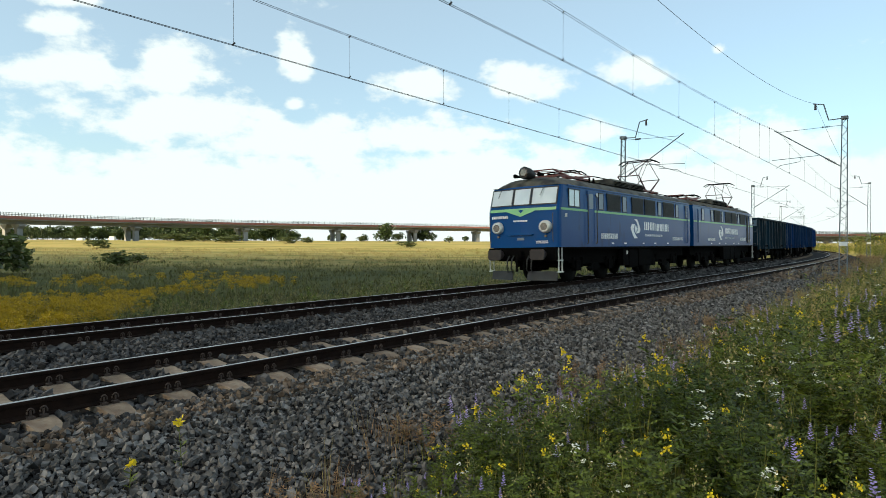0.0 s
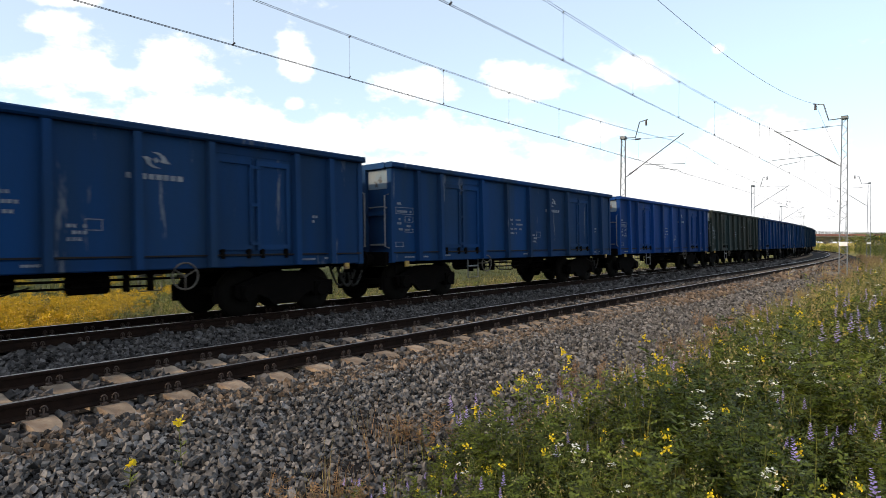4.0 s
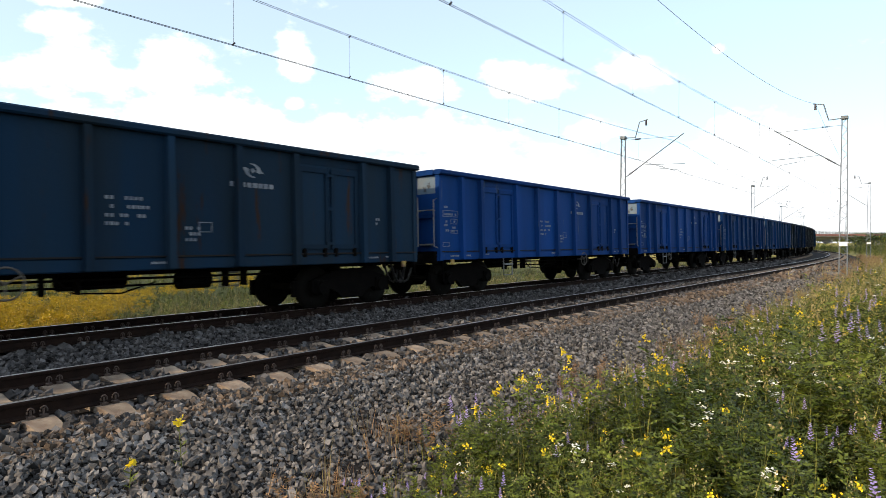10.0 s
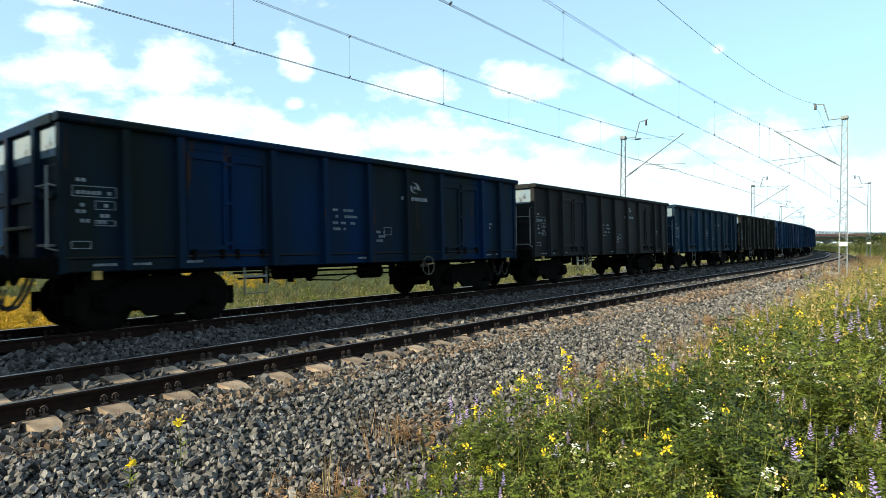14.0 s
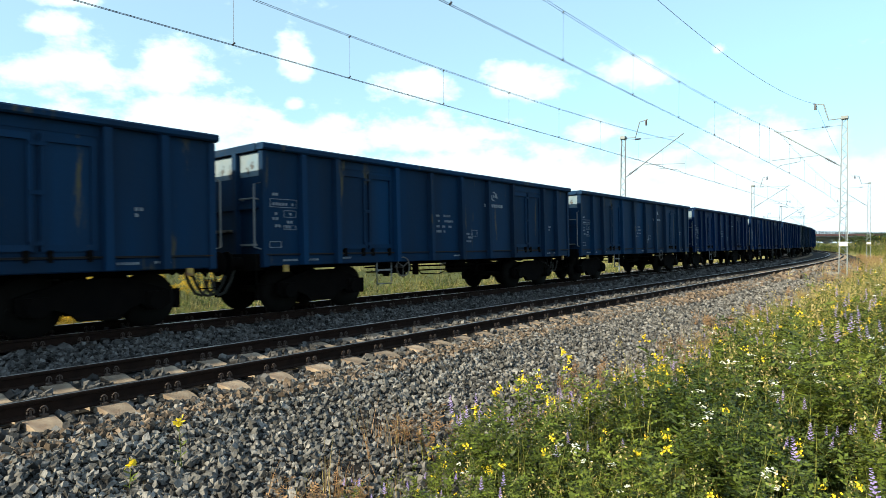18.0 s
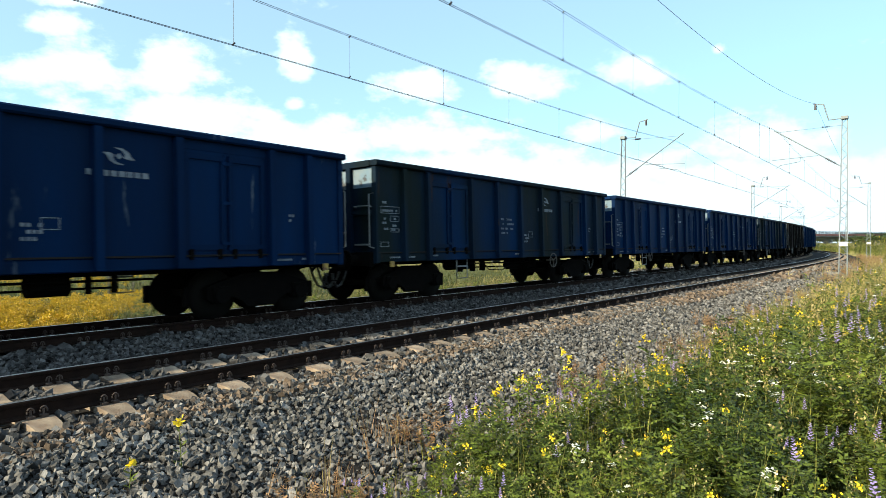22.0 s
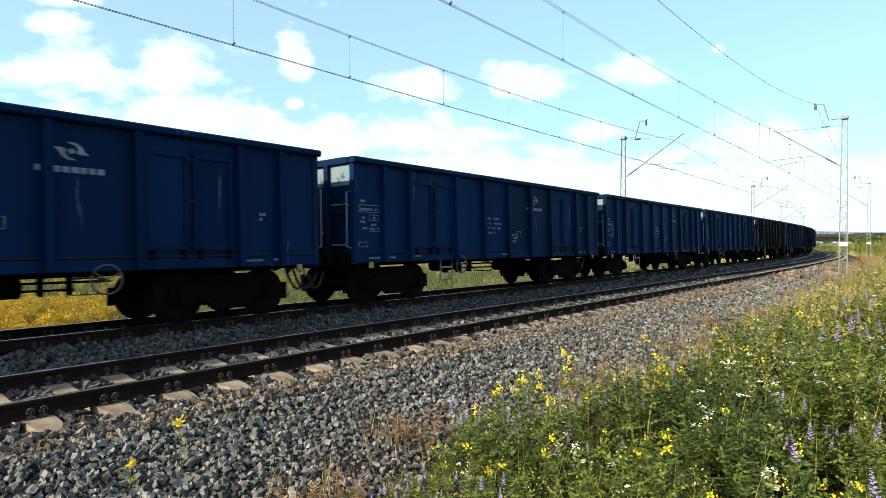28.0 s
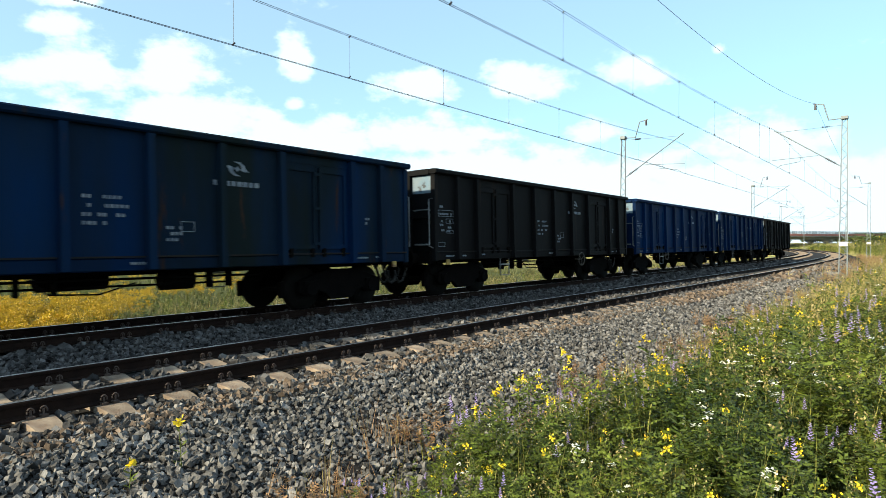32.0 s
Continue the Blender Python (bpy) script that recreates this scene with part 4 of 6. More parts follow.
        gr = Build().tube([(ex + so * 0.04, -W2 + 0.02, 2.6), (ex + so * 0.2, -W2 + 0.02, 2.56), (ex + so * 0.2, -W2 + 0.02, 1.35), (ex + so * 0.04, -W2 + 0.02, 1.31)], 0.018, 6)
        P("grab_rail", gr, "grab", label="bare steel grab rail")
        for yh in (-1.05, 1.05):
            P("grab_rail", Build().tube([(ex + so * 0.04, yh - 0.26, 2.28), (ex + so * 0.13, yh - 0.26, 2.30), (ex + so * 0.13, yh + 0.24, 2.30), (ex + so * 0.04, yh + 0.24, 2.28)], 0.016, 6), "grab")
            P("end_step", Build().box(min(ex + so * 0.03, ex + so * 0.15), max(ex + so * 0.03, ex + so * 0.15), yh - 0.2, yh + 0.2, 1.38, 1.42), "grab", label="pale steel step")
        P("end_ledge", Build().box(min(ex + so * 0.03, ex + so * 0.20), max(ex + so * 0.03, ex + so * 0.20), -0.52, 0.52, 1.66, 1.71, None, 0.01), "rod")
        P("marker_bracket", Build().box(ex - so * 0.45 - 0.06, ex - so * 0.45 + 0.06, -W2 - 0.09, -W2 - 0.05, 0.86, 1.0, None, 0.01), "yellow", label="yellow rope hook")
        hk = Build().tube([(ex - so * 0.0 + so * 0.1, -1.3, 1.0), (ex + so * 0.14, -1.36, 0.62), (ex - so * 0.2, -1.36, 0.62), (ex - so * 0.2, -1.3, 1.0)], 0.016, 5)
        P("shunter_step", hk, "under")
    # underframe
    uf = Build()
    for y in (-0.32, 0.32):
        uf.box(X(0.2), X(12.44), y - 0.08, y + 0.08, 0.88, 1.18)
    for x in (1.0, 3.6, 5.0, 6.32, 7.64, 9.0, 11.6):
        uf.box(X(x) - 0.06, X(x) + 0.06, -1.34, 1.34, 0.95, 1.16)
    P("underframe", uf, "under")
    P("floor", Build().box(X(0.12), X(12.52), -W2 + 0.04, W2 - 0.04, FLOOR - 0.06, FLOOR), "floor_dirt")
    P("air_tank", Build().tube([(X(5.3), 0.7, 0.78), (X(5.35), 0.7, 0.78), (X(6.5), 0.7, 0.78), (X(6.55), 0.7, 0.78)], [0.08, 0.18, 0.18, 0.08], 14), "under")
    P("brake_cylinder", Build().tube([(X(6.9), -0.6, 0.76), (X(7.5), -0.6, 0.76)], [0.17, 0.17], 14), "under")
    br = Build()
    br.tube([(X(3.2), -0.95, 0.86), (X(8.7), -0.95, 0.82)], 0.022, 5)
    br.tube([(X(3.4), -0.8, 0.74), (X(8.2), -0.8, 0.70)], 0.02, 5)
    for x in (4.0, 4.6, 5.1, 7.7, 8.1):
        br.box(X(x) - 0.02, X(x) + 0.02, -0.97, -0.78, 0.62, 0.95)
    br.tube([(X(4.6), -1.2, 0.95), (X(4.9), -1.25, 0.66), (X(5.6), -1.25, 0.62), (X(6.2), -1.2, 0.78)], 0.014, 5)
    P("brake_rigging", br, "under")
    for sg, xs in ((-1, 3.4), (1, 9.2)):
        st = Build()
        y = sg * 1.4
        st.tube([(X(xs) - 0.24, y, 1.0), (X(xs) - 0.24, y, 0.48), (X(xs) + 0.24, y, 0.48), (X(xs) + 0.24, y, 1.0)], 0.02, 6)
        st.box(X(xs) - 0.24, X(xs) + 0.24, y - 0.03, y + 0.03, 0.78, 0.82)
        P("foot_step", st, "grab", label="pale steel stirrup step")
    hw = Build()
    cx, cz, y = X(wheel_at), 0.86, -1.47
    hw.tube([(cx + 0.23 * math.cos(a), y, cz + 0.23 * math.sin(a)) for a in np.linspace(0, 2 * math.pi, 21)[:-1]], 0.017, 5, close=True)
    for a in (0.5, 2.6, 4.7):
        hw.tube([(cx, y, cz), (cx + 0.23 * math.cos(a), y, cz + 0.23 * math.sin(a))], 0.013, 5)
    hw.tube([(cx, y, cz), (cx, -1.2, cz)], 0.03, 7)
    P("brake_wheel", hw, "rod", label="spoked steel hand-brake wheel")
    fr, bo, bk = bogie_parts()
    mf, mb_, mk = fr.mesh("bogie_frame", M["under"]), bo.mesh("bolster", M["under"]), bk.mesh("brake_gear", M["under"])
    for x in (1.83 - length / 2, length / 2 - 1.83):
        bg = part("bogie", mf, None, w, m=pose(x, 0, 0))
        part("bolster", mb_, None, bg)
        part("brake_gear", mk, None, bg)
        for dx in (-0.9, 0.9):
            ws = part("wheelset", WHEELSET, None, bg)
            ws.matrix_parent_inverse = pose(dx, 0, 0.46)
            SPIN.append(ws)
    return w


SPIN = []
WAGON_KINDS = [wagon(3.98), wagon(8.42), wagon(8.42, 14.1)]

# how far each wagon's trailing rim stands behind that of the leading wagon
GAPS = [13.40, 13.50, 13.50, 13.45, 14.45, 13.60, 13.5, 13.34, 13.47, 13.89, 13.64, 13.56, 13.51, 13.68, 13.68, 13.65, 13.61, 13.55, 13.51, 13.6, 13.6, 13.59,
        13.58, 13.53, 13.53, 13.56, 13.76, 13.76, 13.76, 13.57, 13.38, 13.47, 13.58, 13.63, 13.61, 13.6, 13.62, 13.62]
BACK = [0.0]
for g in GAPS:
    BACK.append(BACK[-1] + g)
COLOURS = ("lead worn worn bright teal blue worn dusk dusk bright bright blue worn patchy grey dusk olive slate slate slate navy navy navy patchy navy navy patchy brown navy "
           "navy navy navy navy brown patchy brown navy navy brown").split()[:39]
WORDS = {"bright": "bright blue", "blue": "blue", "worn": "scuffed and faded blue", "teal": "faded teal-grey", "olive": "olive-brown", "slate": "faded blue", "lead": "dull teal", "brown": "brown-black dirty", "navy": "dark blue", "dusk": "dirty blue-green", "patchy": "patchy dark blue and olive", "grey": "dirty blue-grey"}
SPREAD = PAINT["blue"]


def repaint(thing, mat):
    for o in thing.children_recursive:
        if o.type == "MESH" and o.data.materials and o.data.materials[0] == SPREAD:
            o.material_slots[0].link = "OBJECT"
            o.material_slots[0].material = mat


# ================= twin-unit electric locomotive =================
def gloss(name, base, second, rough=0.28):
    return material(name, base, rough, second=second, scale=1.5, mix=0.35, bump=0.05, bump_scale=3, spec=0.12, coat=0.04, streak=True, wear=(base[0] * 0.6, base[1] * 0.6, base[2] * 0.55), wear_amount=0.05, wear_scale=1.0)


M["loco"] = gloss("blue_locomotive_paint", (0.001, 0.054, 0.200), (0.001, 0.046, 0.172))
M["roof"] = material("grey_dirty_roof", (0.12, 0.11, 0.088), 0.85, second=(0.02, 0.019, 0.018), scale=1.6, mix=0.6, bump=0.2, wear=(0.11, 0.10, 0.07), wear_amount=0.12, wear_scale=2)
M["green"] = material("pale_green_stripe", (0.22, 0.50, 0.22), 0.45, second=(0.18, 0.43, 0.2), scale=2)
M["grille"] = material("black_louvre", (0.012, 0.012, 0.013), 0.6, spec=0.3)
M["frosted"] = material("milky_pane", (0.15, 0.19, 0.24), 0.3, second=(0.11, 0.14, 0.19), scale=3, spec=0.5)
M["panto"] = material("red_oxide_frame", (0.16, 0.035, 0.028), 0.6, second=(0.10, 0.03, 0.025), scale=6)
M["rubber"] = material("black_seal", (0.012, 0.012, 0.013), 0.6)
M["sticker"] = material("white_plate", (0.6, 0.6, 0.58), 0.5, second=(0.45, 0.45, 0.42), scale=8)
M["lens"] = material("lamp_lens", (0.16, 0.11, 0.08), 0.08, second=(0.05, 0.035, 0.03), scale=14, coat=1.0)
M["buffer_plate"] = material("red_brown_buffer", (0.030, 0.020, 0.019), 0.7, second=(0.016, 0.012, 0.012), scale=6)
M["grey_plough"] = material("grey_plough", (0.016, 0.018, 0.022), 0.7, second=(0.009, 0.009, 0.011), scale=3)


LEN = 14.6


def loco_body():
    """Shell from the inner end (x = 0) to the cab front; the cab face leans back above the waist."""
    ring = [(-1.46, 1.30), (-1.47, 1.9), (-1.47, 2.62), (-1.46, 3.1), (-1.42, 3.50)]
    half = ring
    full = half + [(-y, z) for y, z in reversed(half)]
    n = len(full)

    def front_x(y, z):
        x = LEN - 0.10 * (abs(y) / 1.47) ** 2
        if z > 2.62:
            x -= (z - 2.62) * 0.30
        return x

    b = Build()
    stations = [0.0, 0.12, 12.4, 13.4]
    vs = []
    for x in stations:
        vs += [(x, y, z) for y, z in full]
    for inset, scale in ((0.16, 1.0), (0.05, 0.985), (0.0, 0.945)):
        vs += [(front_x(y, z) - inset, y * scale, z) for y, z in full]
    k = len(stations) + 3
    fs = []
    for i in range(k - 1):
        for j in range(n - 1):
            a = i * n + j
            fs.append((a, a + 1, a + n + 1, a + n))
    h = n // 2
    cap0, cap1 = 0, (k - 1) * n
    # front face with a middle line that stands forward
    mid = []
    for j in range(h):
        y, z = full[j]
        vs.append((front_x(0, z) + 0.02, 0, z)); mid.append(len(vs) - 1)
    for j in range(h - 1):
        fs.append((cap1 + j, cap1 + j + 1, mid[j + 1], mid[j]))
        fs.append((mid[j], mid[j + 1], cap1 + n - 2 - j, cap1 + n - 1 - j))
        fs.append((cap0 + j, cap0 + n - 1 - j, cap0 + n - 2 - j, cap0 + j + 1))
    b.add(vs, fs)
    return b


def loco_roof():
    prof = [(-1.45, 3.50), (-1.40, 3.60), (-1.22, 3.73), (-0.8, 3.86), (0, 3.92), (0.8, 3.86), (1.22, 3.73), (1.40, 3.60), (1.45, 3.50)]
    b = Build()
    vs, n = [], len(prof)
    for x, sc, dz in ((0.02, 1, 0), (12.9, 1, 0), (13.6, 1, -0.03), (14.0, 0.98, -0.12), (14.3, 0.95, -0.28)):
        vs += [(x, y * sc, max(3.49, z + dz * (1 if z > 3.55 else 0.0))) for y, z in prof]
    fs = [(i * n + j, i * n + j + 1, (i + 1) * n + j + 1, (i + 1) * n + j) for i in range(4) for j in range(n - 1)]
    fs += [tuple(range(n)), tuple(range(5 * n - 1, 4 * n - 1, -1))] + [(0, n * 4, n * 5 - 1, n - 1)]
    b.add(vs, fs, True)
    return b


def ring_box(b, x0, x1, z0, z1, y, t, d):
    """A flat frame standing on a side plane."""
    for xa, xb, za, zb in ((x0 - t, x1 + t, z0 - t, z0), (x0 - t, x1 + t, z1, z1 + t), (x0 - t, x0, z0, z1), (x1, x1 + t, z0, z1)):
        b.box(xa, xb, y - d, y + d, za, zb)
    return b


def pantograph(parent, x0, x1, raised):
    p = part("pantograph", Build().box(x0 + 0.2, x1 - 0.2, -0.55, -0.47, 3.98, 4.06).box(x0 + 0.2, x1 - 0.2, 0.47, 0.55, 3.98, 4.06).box(x0 + 0.3, x0 + 0.38, -0.55, 0.55, 3.98, 4.05).box(x1 - 0.38, x1 - 0.3, -0.55, 0.55, 3.98, 4.05), M["panto"], parent, "red-brown folding pantograph")
    ins = Build()
    for x in (x0 + 0.3, x1 - 0.3):
        for y in (-0.5, 0.5):
            ins.tube([(x, y, 3.78), (x, y, 3.84), (x, y, 3.85), (x, y, 3.90), (x, y, 3.91), (x, y, 3.98)], [0.05, 0.08, 0.05, 0.08, 0.05, 0.06], 9)
    part("insulator", ins, M["insul"], p, "brown insulators")
    arms = Build()
    xm = (x0 + x1) / 2
    zt = 5.55 if raised else 4.24
    spread = 1.4 if raised else (x1 - x0) / 2 + 0.15
    zk = 4.72 if raised else 4.2
    for sx in (-1, 1):
        for y in (-0.45, 0.45):
            arms.tube([(xm + sx * 0.35, y, 4.06), (xm + sx * spread, y * 1.15, zk)], [0.045, 0.028], 6)
            arms.tube([(xm + sx * spread, y * 1.15, zk), (xm + sx * 0.22, y * 0.9, zt)], 0.018, 6)
        arms.tube([(xm + sx * spread, -0.55, zk), (xm + sx * spread, 0.55, zk)], 0.025, 6)
        arms.tube([(xm + sx * 0.35, -0.5, 4.08), (xm + sx * 0.35, 0.5, 4.08)], 0.035, 6)
        arms.tube([(xm + sx * spread, -0.5, zk), (xm + sx * 0.22, 0.4, zt)], 0.011, 5)
    part("arm_frame", arms, M["panto"] if not raised else M["rod_dark"], p, "thin folding arms")
    head = Build()
    for sx in (-0.25, 0.25):
        head.tube([(xm + sx, -0.95, zt - 0.12), (xm + sx, -0.72, zt + 0.03), (xm + sx, 0.72, zt + 0.03), (xm + sx, 0.95, zt - 0.12)], 0.028, 6)
    for y in (-0.5, 0.5):
        head.tube([(xm - 0.25, y, zt), (xm + 0.25, y, zt)], 0.02, 5)
    part("collector_head", head, M["under"], p)


M["rod_dark"] = material("dark_red_tube", (0.07, 0.03, 0.03), 0.6)


def swoosh(cx, cz, y, k, flip):
    """The operator's mark: two hooked wings round a diamond."""
    b = Build()
    left = [(-0.93, 0.05), (-0.66, 0.32), (-0.06, 0.32), (-0.34, 0.05), (-0.36, -0.10), (0.04, -0.50), (0.37, -0.68), (-0.21, -0.70), (-0.51, -0.50)]
    right = [(-0.28, 0.70), (0.31, 0.67), (0.69, 0.35), (0.94, -0.08), (0.69, -0.30), (0.07, -0.35), (0.37, -0.15), (0.41, 0.20), (0.19, 0.50)]
    core = [(-0.19, -0.02), (0.04, 0.30), (0.29, 0.02), (0.06, -0.32)]
    for pts in (left, right, core):
        b.prism([(cx + flip * px * k, cz + pz * k) for px, pz in pts], y - 0.003, y + 0.003)
    return b


def letters(b, x0, x1, z0, z1, y, n, gap=0.22, hollow=True):
    """A line of plain bars of the size of letters."""
    w = (x1 - x0) / n
    for i in range(n):
        a, c = x0 + i * w, x0 + (i + 1 - gap) * w
        t = (c - a) * 0.34
        b.box(a, a + t, y - 0.003, y + 0.003, z0, z1)
        b.box(c - t, c, y - 0.003, y + 0.003, z0, z1)
    return b


def loco_section(mirror):
    """One half of the locomotive. mirror: the cab looks the other way along the track."""
    lo = empty("locomotive", Matrix())
    P = lambda name, b, mat, par=None, label="": part(name, b, M[mat], par or lo, label)
    body = P("body", loco_body(), "loco", label="glossy blue steel body")
    P("roof", loco_roof(), "roof", label="dirty grey roof")
    for sg in (-1, 1):
        y = sg * 1.47
        # the two long sides differ
        if sg < 0:
            grilles = [(4.13, 5.43), (6.65, 7.92), (8.18, 9.47), (10.50, 11.98)]
            panes = [(1.57, 1.98), (3.45, 3.82), (5.75, 6.08), (9.90, 10.22)]
            d0, d1, c0, c1 = 12.36, 12.84, 13.25, 14.12
        else:
            grilles = [(2.63, 4.07), (5.22, 6.48), (6.72, 7.97), (9.25, 10.50)]
            panes = [(0.38, 0.76), (1.93, 2.28), (4.39, 4.79), (8.60, 8.98), (10.90, 11.28)]
            d0, d1, c0, c1 = 11.72, 12.24, 12.95, 13.75
        st = Build().box(0.02, 13.6, y - 0.006, y + 0.006, 2.60, 2.68)
        st.add([(13.6, y - 0.006, 2.60), (14.36, y - sg * 0.004, 2.60), (14.36, y - sg * 0.004, 2.68), (13.6, y - 0.006, 2.68), (13.6, y + 0.006, 2.60), (14.36, y + sg * 0.006, 2.60), (14.36, y + sg * 0.006, 2.68), (13.6, y + 0.006, 2.68)],
               [(0, 1, 2, 3), (4, 5, 6, 7), (0, 1, 5, 4), (3, 2, 6, 7), (1, 2, 6, 5)])
        P("stripe", st, "green", body, "pale green waist stripe")
        P("cant_rail", Build().box(0.0, 13.8, sg * 1.435 - 0.02, sg * 1.435 + 0.02, 3.46, 3.52, None, 0.008), "loco", body)
        P("sole_bar", Build().box(0.05, 14.2, sg * 1.43 - 0.03, sg * 1.43 + 0.03, 1.22, 1.33), "under")
        for a, c in grilles:
            g = P("louvre_window", Build().box(a, c, y - 0.012, y + 0.012, 2.74, 3.36, None, 0.0), "grille", body, "black louvred ventilation window")
            sl = Build()
            for z in np.arange(2.77, 3.34, 0.045):
                sl.box(a + 0.04, c - 0.04, y + sg * 0.018 - 0.007, y + sg * 0.018 + 0.007, z, z + 0.02)
            P("louvres", sl, "grille", g)
            P("frame", ring_box(Build(), a, c, 2.74, 3.36, y, 0.035, 0.02), "rubber", g)
        for a, c in panes:
            g = P("narrow_window", Build().box(a, c, y - 0.01, y + 0.01, 2.74, 3.34), "frosted", body, "milky narrow window")
            P("frame", ring_box(Build(), a, c, 2.74, 3.34, y, 0.03, 0.016), "rubber", g)
        # cab door and window, with hand rails
        # mirrored half: a flat black panel paints the dark inside of the open doorway
        d = P("cab_door", Build().box(d0, d1, y - 0.012, y + 0.012, 1.55, 3.36), "grille" if mirror else "loco", body, "open cab doorway, dark inside" if mirror else "blue cab door")
        P("frame", ring_box(Build(), d0, d1, 1.55, 3.36, y, 0.025, 0.016), "rubber" if mirror else "loco", d)
        if not mirror:
            P("door_window", Build().box(d0 + 0.09, d1 - 0.09, y - 0.015, y + 0.015, 2.72, 3.28), "frosted", d)
        else:
            P("sill_plate", Build().box(d0, d1, y - 0.03, y + 0.03, 1.50, 1.56), "rod", d)
        g = P("cab_window", Build().box(c0, c1, y - 0.012, y + 0.008, 2.76, 3.34), "glass_sky", body, "cab side window")
        P("frame", ring_box(Build(), c0, c1, 2.76, 3.34, y, 0.035, 0.02), "rubber", g)
        P("sash", Build().box((c0 + c1) / 2 - 0.02, (c0 + c1) / 2 + 0.02, y - 0.018, y + 0.018, 2.76, 3.34), "rubber", g)
        for x in (d0 - 0.12, d1 + 0.12):
            h = Build().tube([(x, y + sg * 0.01, 3.25), (x, y + sg * 0.07, 3.2), (x, y + sg * 0.07, 1.45), (x, y + sg * 0.01, 1.4)], 0.019, 6)
            P("hand_rail", h, "rod", body)
        for x in (0.55, 0.70):
            P("hand_rail", Build().tube([(x, y + sg * 0.01, 3.3), (x, y + sg * 0.06, 3.25), (x, y + sg * 0.06, 1.5), (x, y + sg * 0.01, 1.45)], 0.015, 6), "loco", body)
        flip = 1 if sg < 0 else -1
        yy = y + sg * 0.003
        lx, tx = (5.60, 6.62) if flip > 0 else (7.60, 6.58)
        P("operator_mark", swoosh(lx, 2.06, yy, 0.60, flip), "letter_w", body, "white operator mark")
        for a, w, z0, z1 in [(q * 0.45, 0.36, 2.02, 2.38) for q in range(3)] + [(1.42 + q * 0.36, 0.31, 2.00, 2.34) for q in range(5)]:
            x0 = tx + a if flip > 0 else tx - a - w
            P("letter_bar", letters(Build(), x0, x0 + w, z0, z1, yy, 1, 0.0), "letter_w", body, "white bars of a large letter's size")
        lb = letters(Build(), min(tx, tx + flip * 2.3), max(tx, tx + flip * 2.3), 1.74, 1.84, yy, 9, 0.5)
        tagged(P("lettering", lb, "letter_w", body, "small white bars under the large ones"), kind="stuff")
        nb = Build()
        if flip > 0:
            letters(nb, 10.50, 12.05, 1.60, 1.82, yy, 9, 0.3)
            letters(nb, 2.75, 4.30, 1.58, 1.74, yy, 13, 0.35)
        else:
            letters(nb, 9.55, 11.15, 1.60, 1.82, yy, 9, 0.3)
            letters(nb, 1.30, 2.83, 1.58, 1.74, yy, 13, 0.35)
        for x, w in ((3.4, 0.22), (5.1, 0.25), (6.6, 0.18), (8.6, 0.25), (9.9, 0.2)):
            nb.box(x, x + w, yy - 0.003, yy + 0.003, 1.40, 1.46)
        tagged(P("numbering", nb, "letter_w", body), kind="stuff")
        sk = Build()
        for x, z in ((11.35, 3.2), (9.45, 3.2), (13.9, 2.35)) if not mirror else ((11.75, 3.18), (9.5, 3.2), (13.3, 1.6)):
            sk.box(x, x + 0.16, yy - 0.004, yy + 0.004, z, z + 0.14)
        if mirror:
            sk.box(12.95, 13.4, yy - 0.004, yy + 0.004, 1.50, 1.68)
        P("notice_plates", sk, "sticker", body, "small white notice plates")
        for x, w, z0, z1 in ((5.55, 1.6, 0.45, 1.2), (7.25, 0.95, 0.40, 1.2), (8.3, 0.55, 0.5, 1.2)):
            P("equipment_box", Build().box(x, x + w, sg * 1.40 - 0.2, sg * 1.40 + 0.02, z0, z1, None, 0.03), "under")
        P("plate", Build().box(8.38, 8.52, sg * 1.425 - 0.004, sg * 1.425 + 0.004, 0.98, 1.12), "sticker")
    # front
    fz = lambda z: LEN - max(0.0, z - 2.62) * 0.30

    def on_face(b, y0, y1, z0, z1, out=0.012, t=0.012):
        vs = []
        for y, z in ((y0, z0), (y1, z0), (y1, z1), (y0, z1)):
            x = fz(z) - 0.10 * (abs(y) / 1.47) ** 2 + 0.02 * (1 - abs(y) / 1.4)
            vs.append((x + out, y, z))
        vs += [(x - t, y, z) for x, y, z in vs]
        return b.add(vs, [(0, 1, 2, 3), (7, 6, 5, 4)] + [(i, (i + 1) % 4, 4 + (i + 1) % 4, 4 + i) for i in range(4)])

    for y0, y1 in ((-1.33, -0.42), (-0.32, 0.32), (0.42, 1.33)):
        g = P("windscreen", on_face(Build(), y0, y1, 2.84, 3.40), "glass_sky", body, "cab windscreen pane")
        fr = Build()
        for a0, a1, b0, b1 in ((y0 - 0.04, y1 + 0.04, 2.80, 2.84), (y0 - 0.04, y1 + 0.04, 3.40, 3.44), (y0 - 0.04, y0, 2.84, 3.40), (y1, y1 + 0.04, 2.84, 3.40)):
            on_face(fr, a0, a1, b0, b1, 0.02, 0.02)
        P("frame", fr, "rubber", g)
    gs = Build()
    on_face(gs, -1.36, -0.6, 2.60, 2.70, 0.010)
    on_face(gs, 0.6, 1.36, 2.60, 2.70, 0.010)
    for s in (-1, 1):
        vs = []
        for y, z in ((s * 0.6, 2.70), (s * 0.6, 2.60), (0.0, 2.40), (0.0, 2.70)):
            vs.append((fz(z) - 0.10 * (abs(y) / 1.47) ** 2 + 0.03, y, z))
        gs.add(vs, [(0, 1, 2, 3) if s > 0 else (3, 2, 1, 0)])
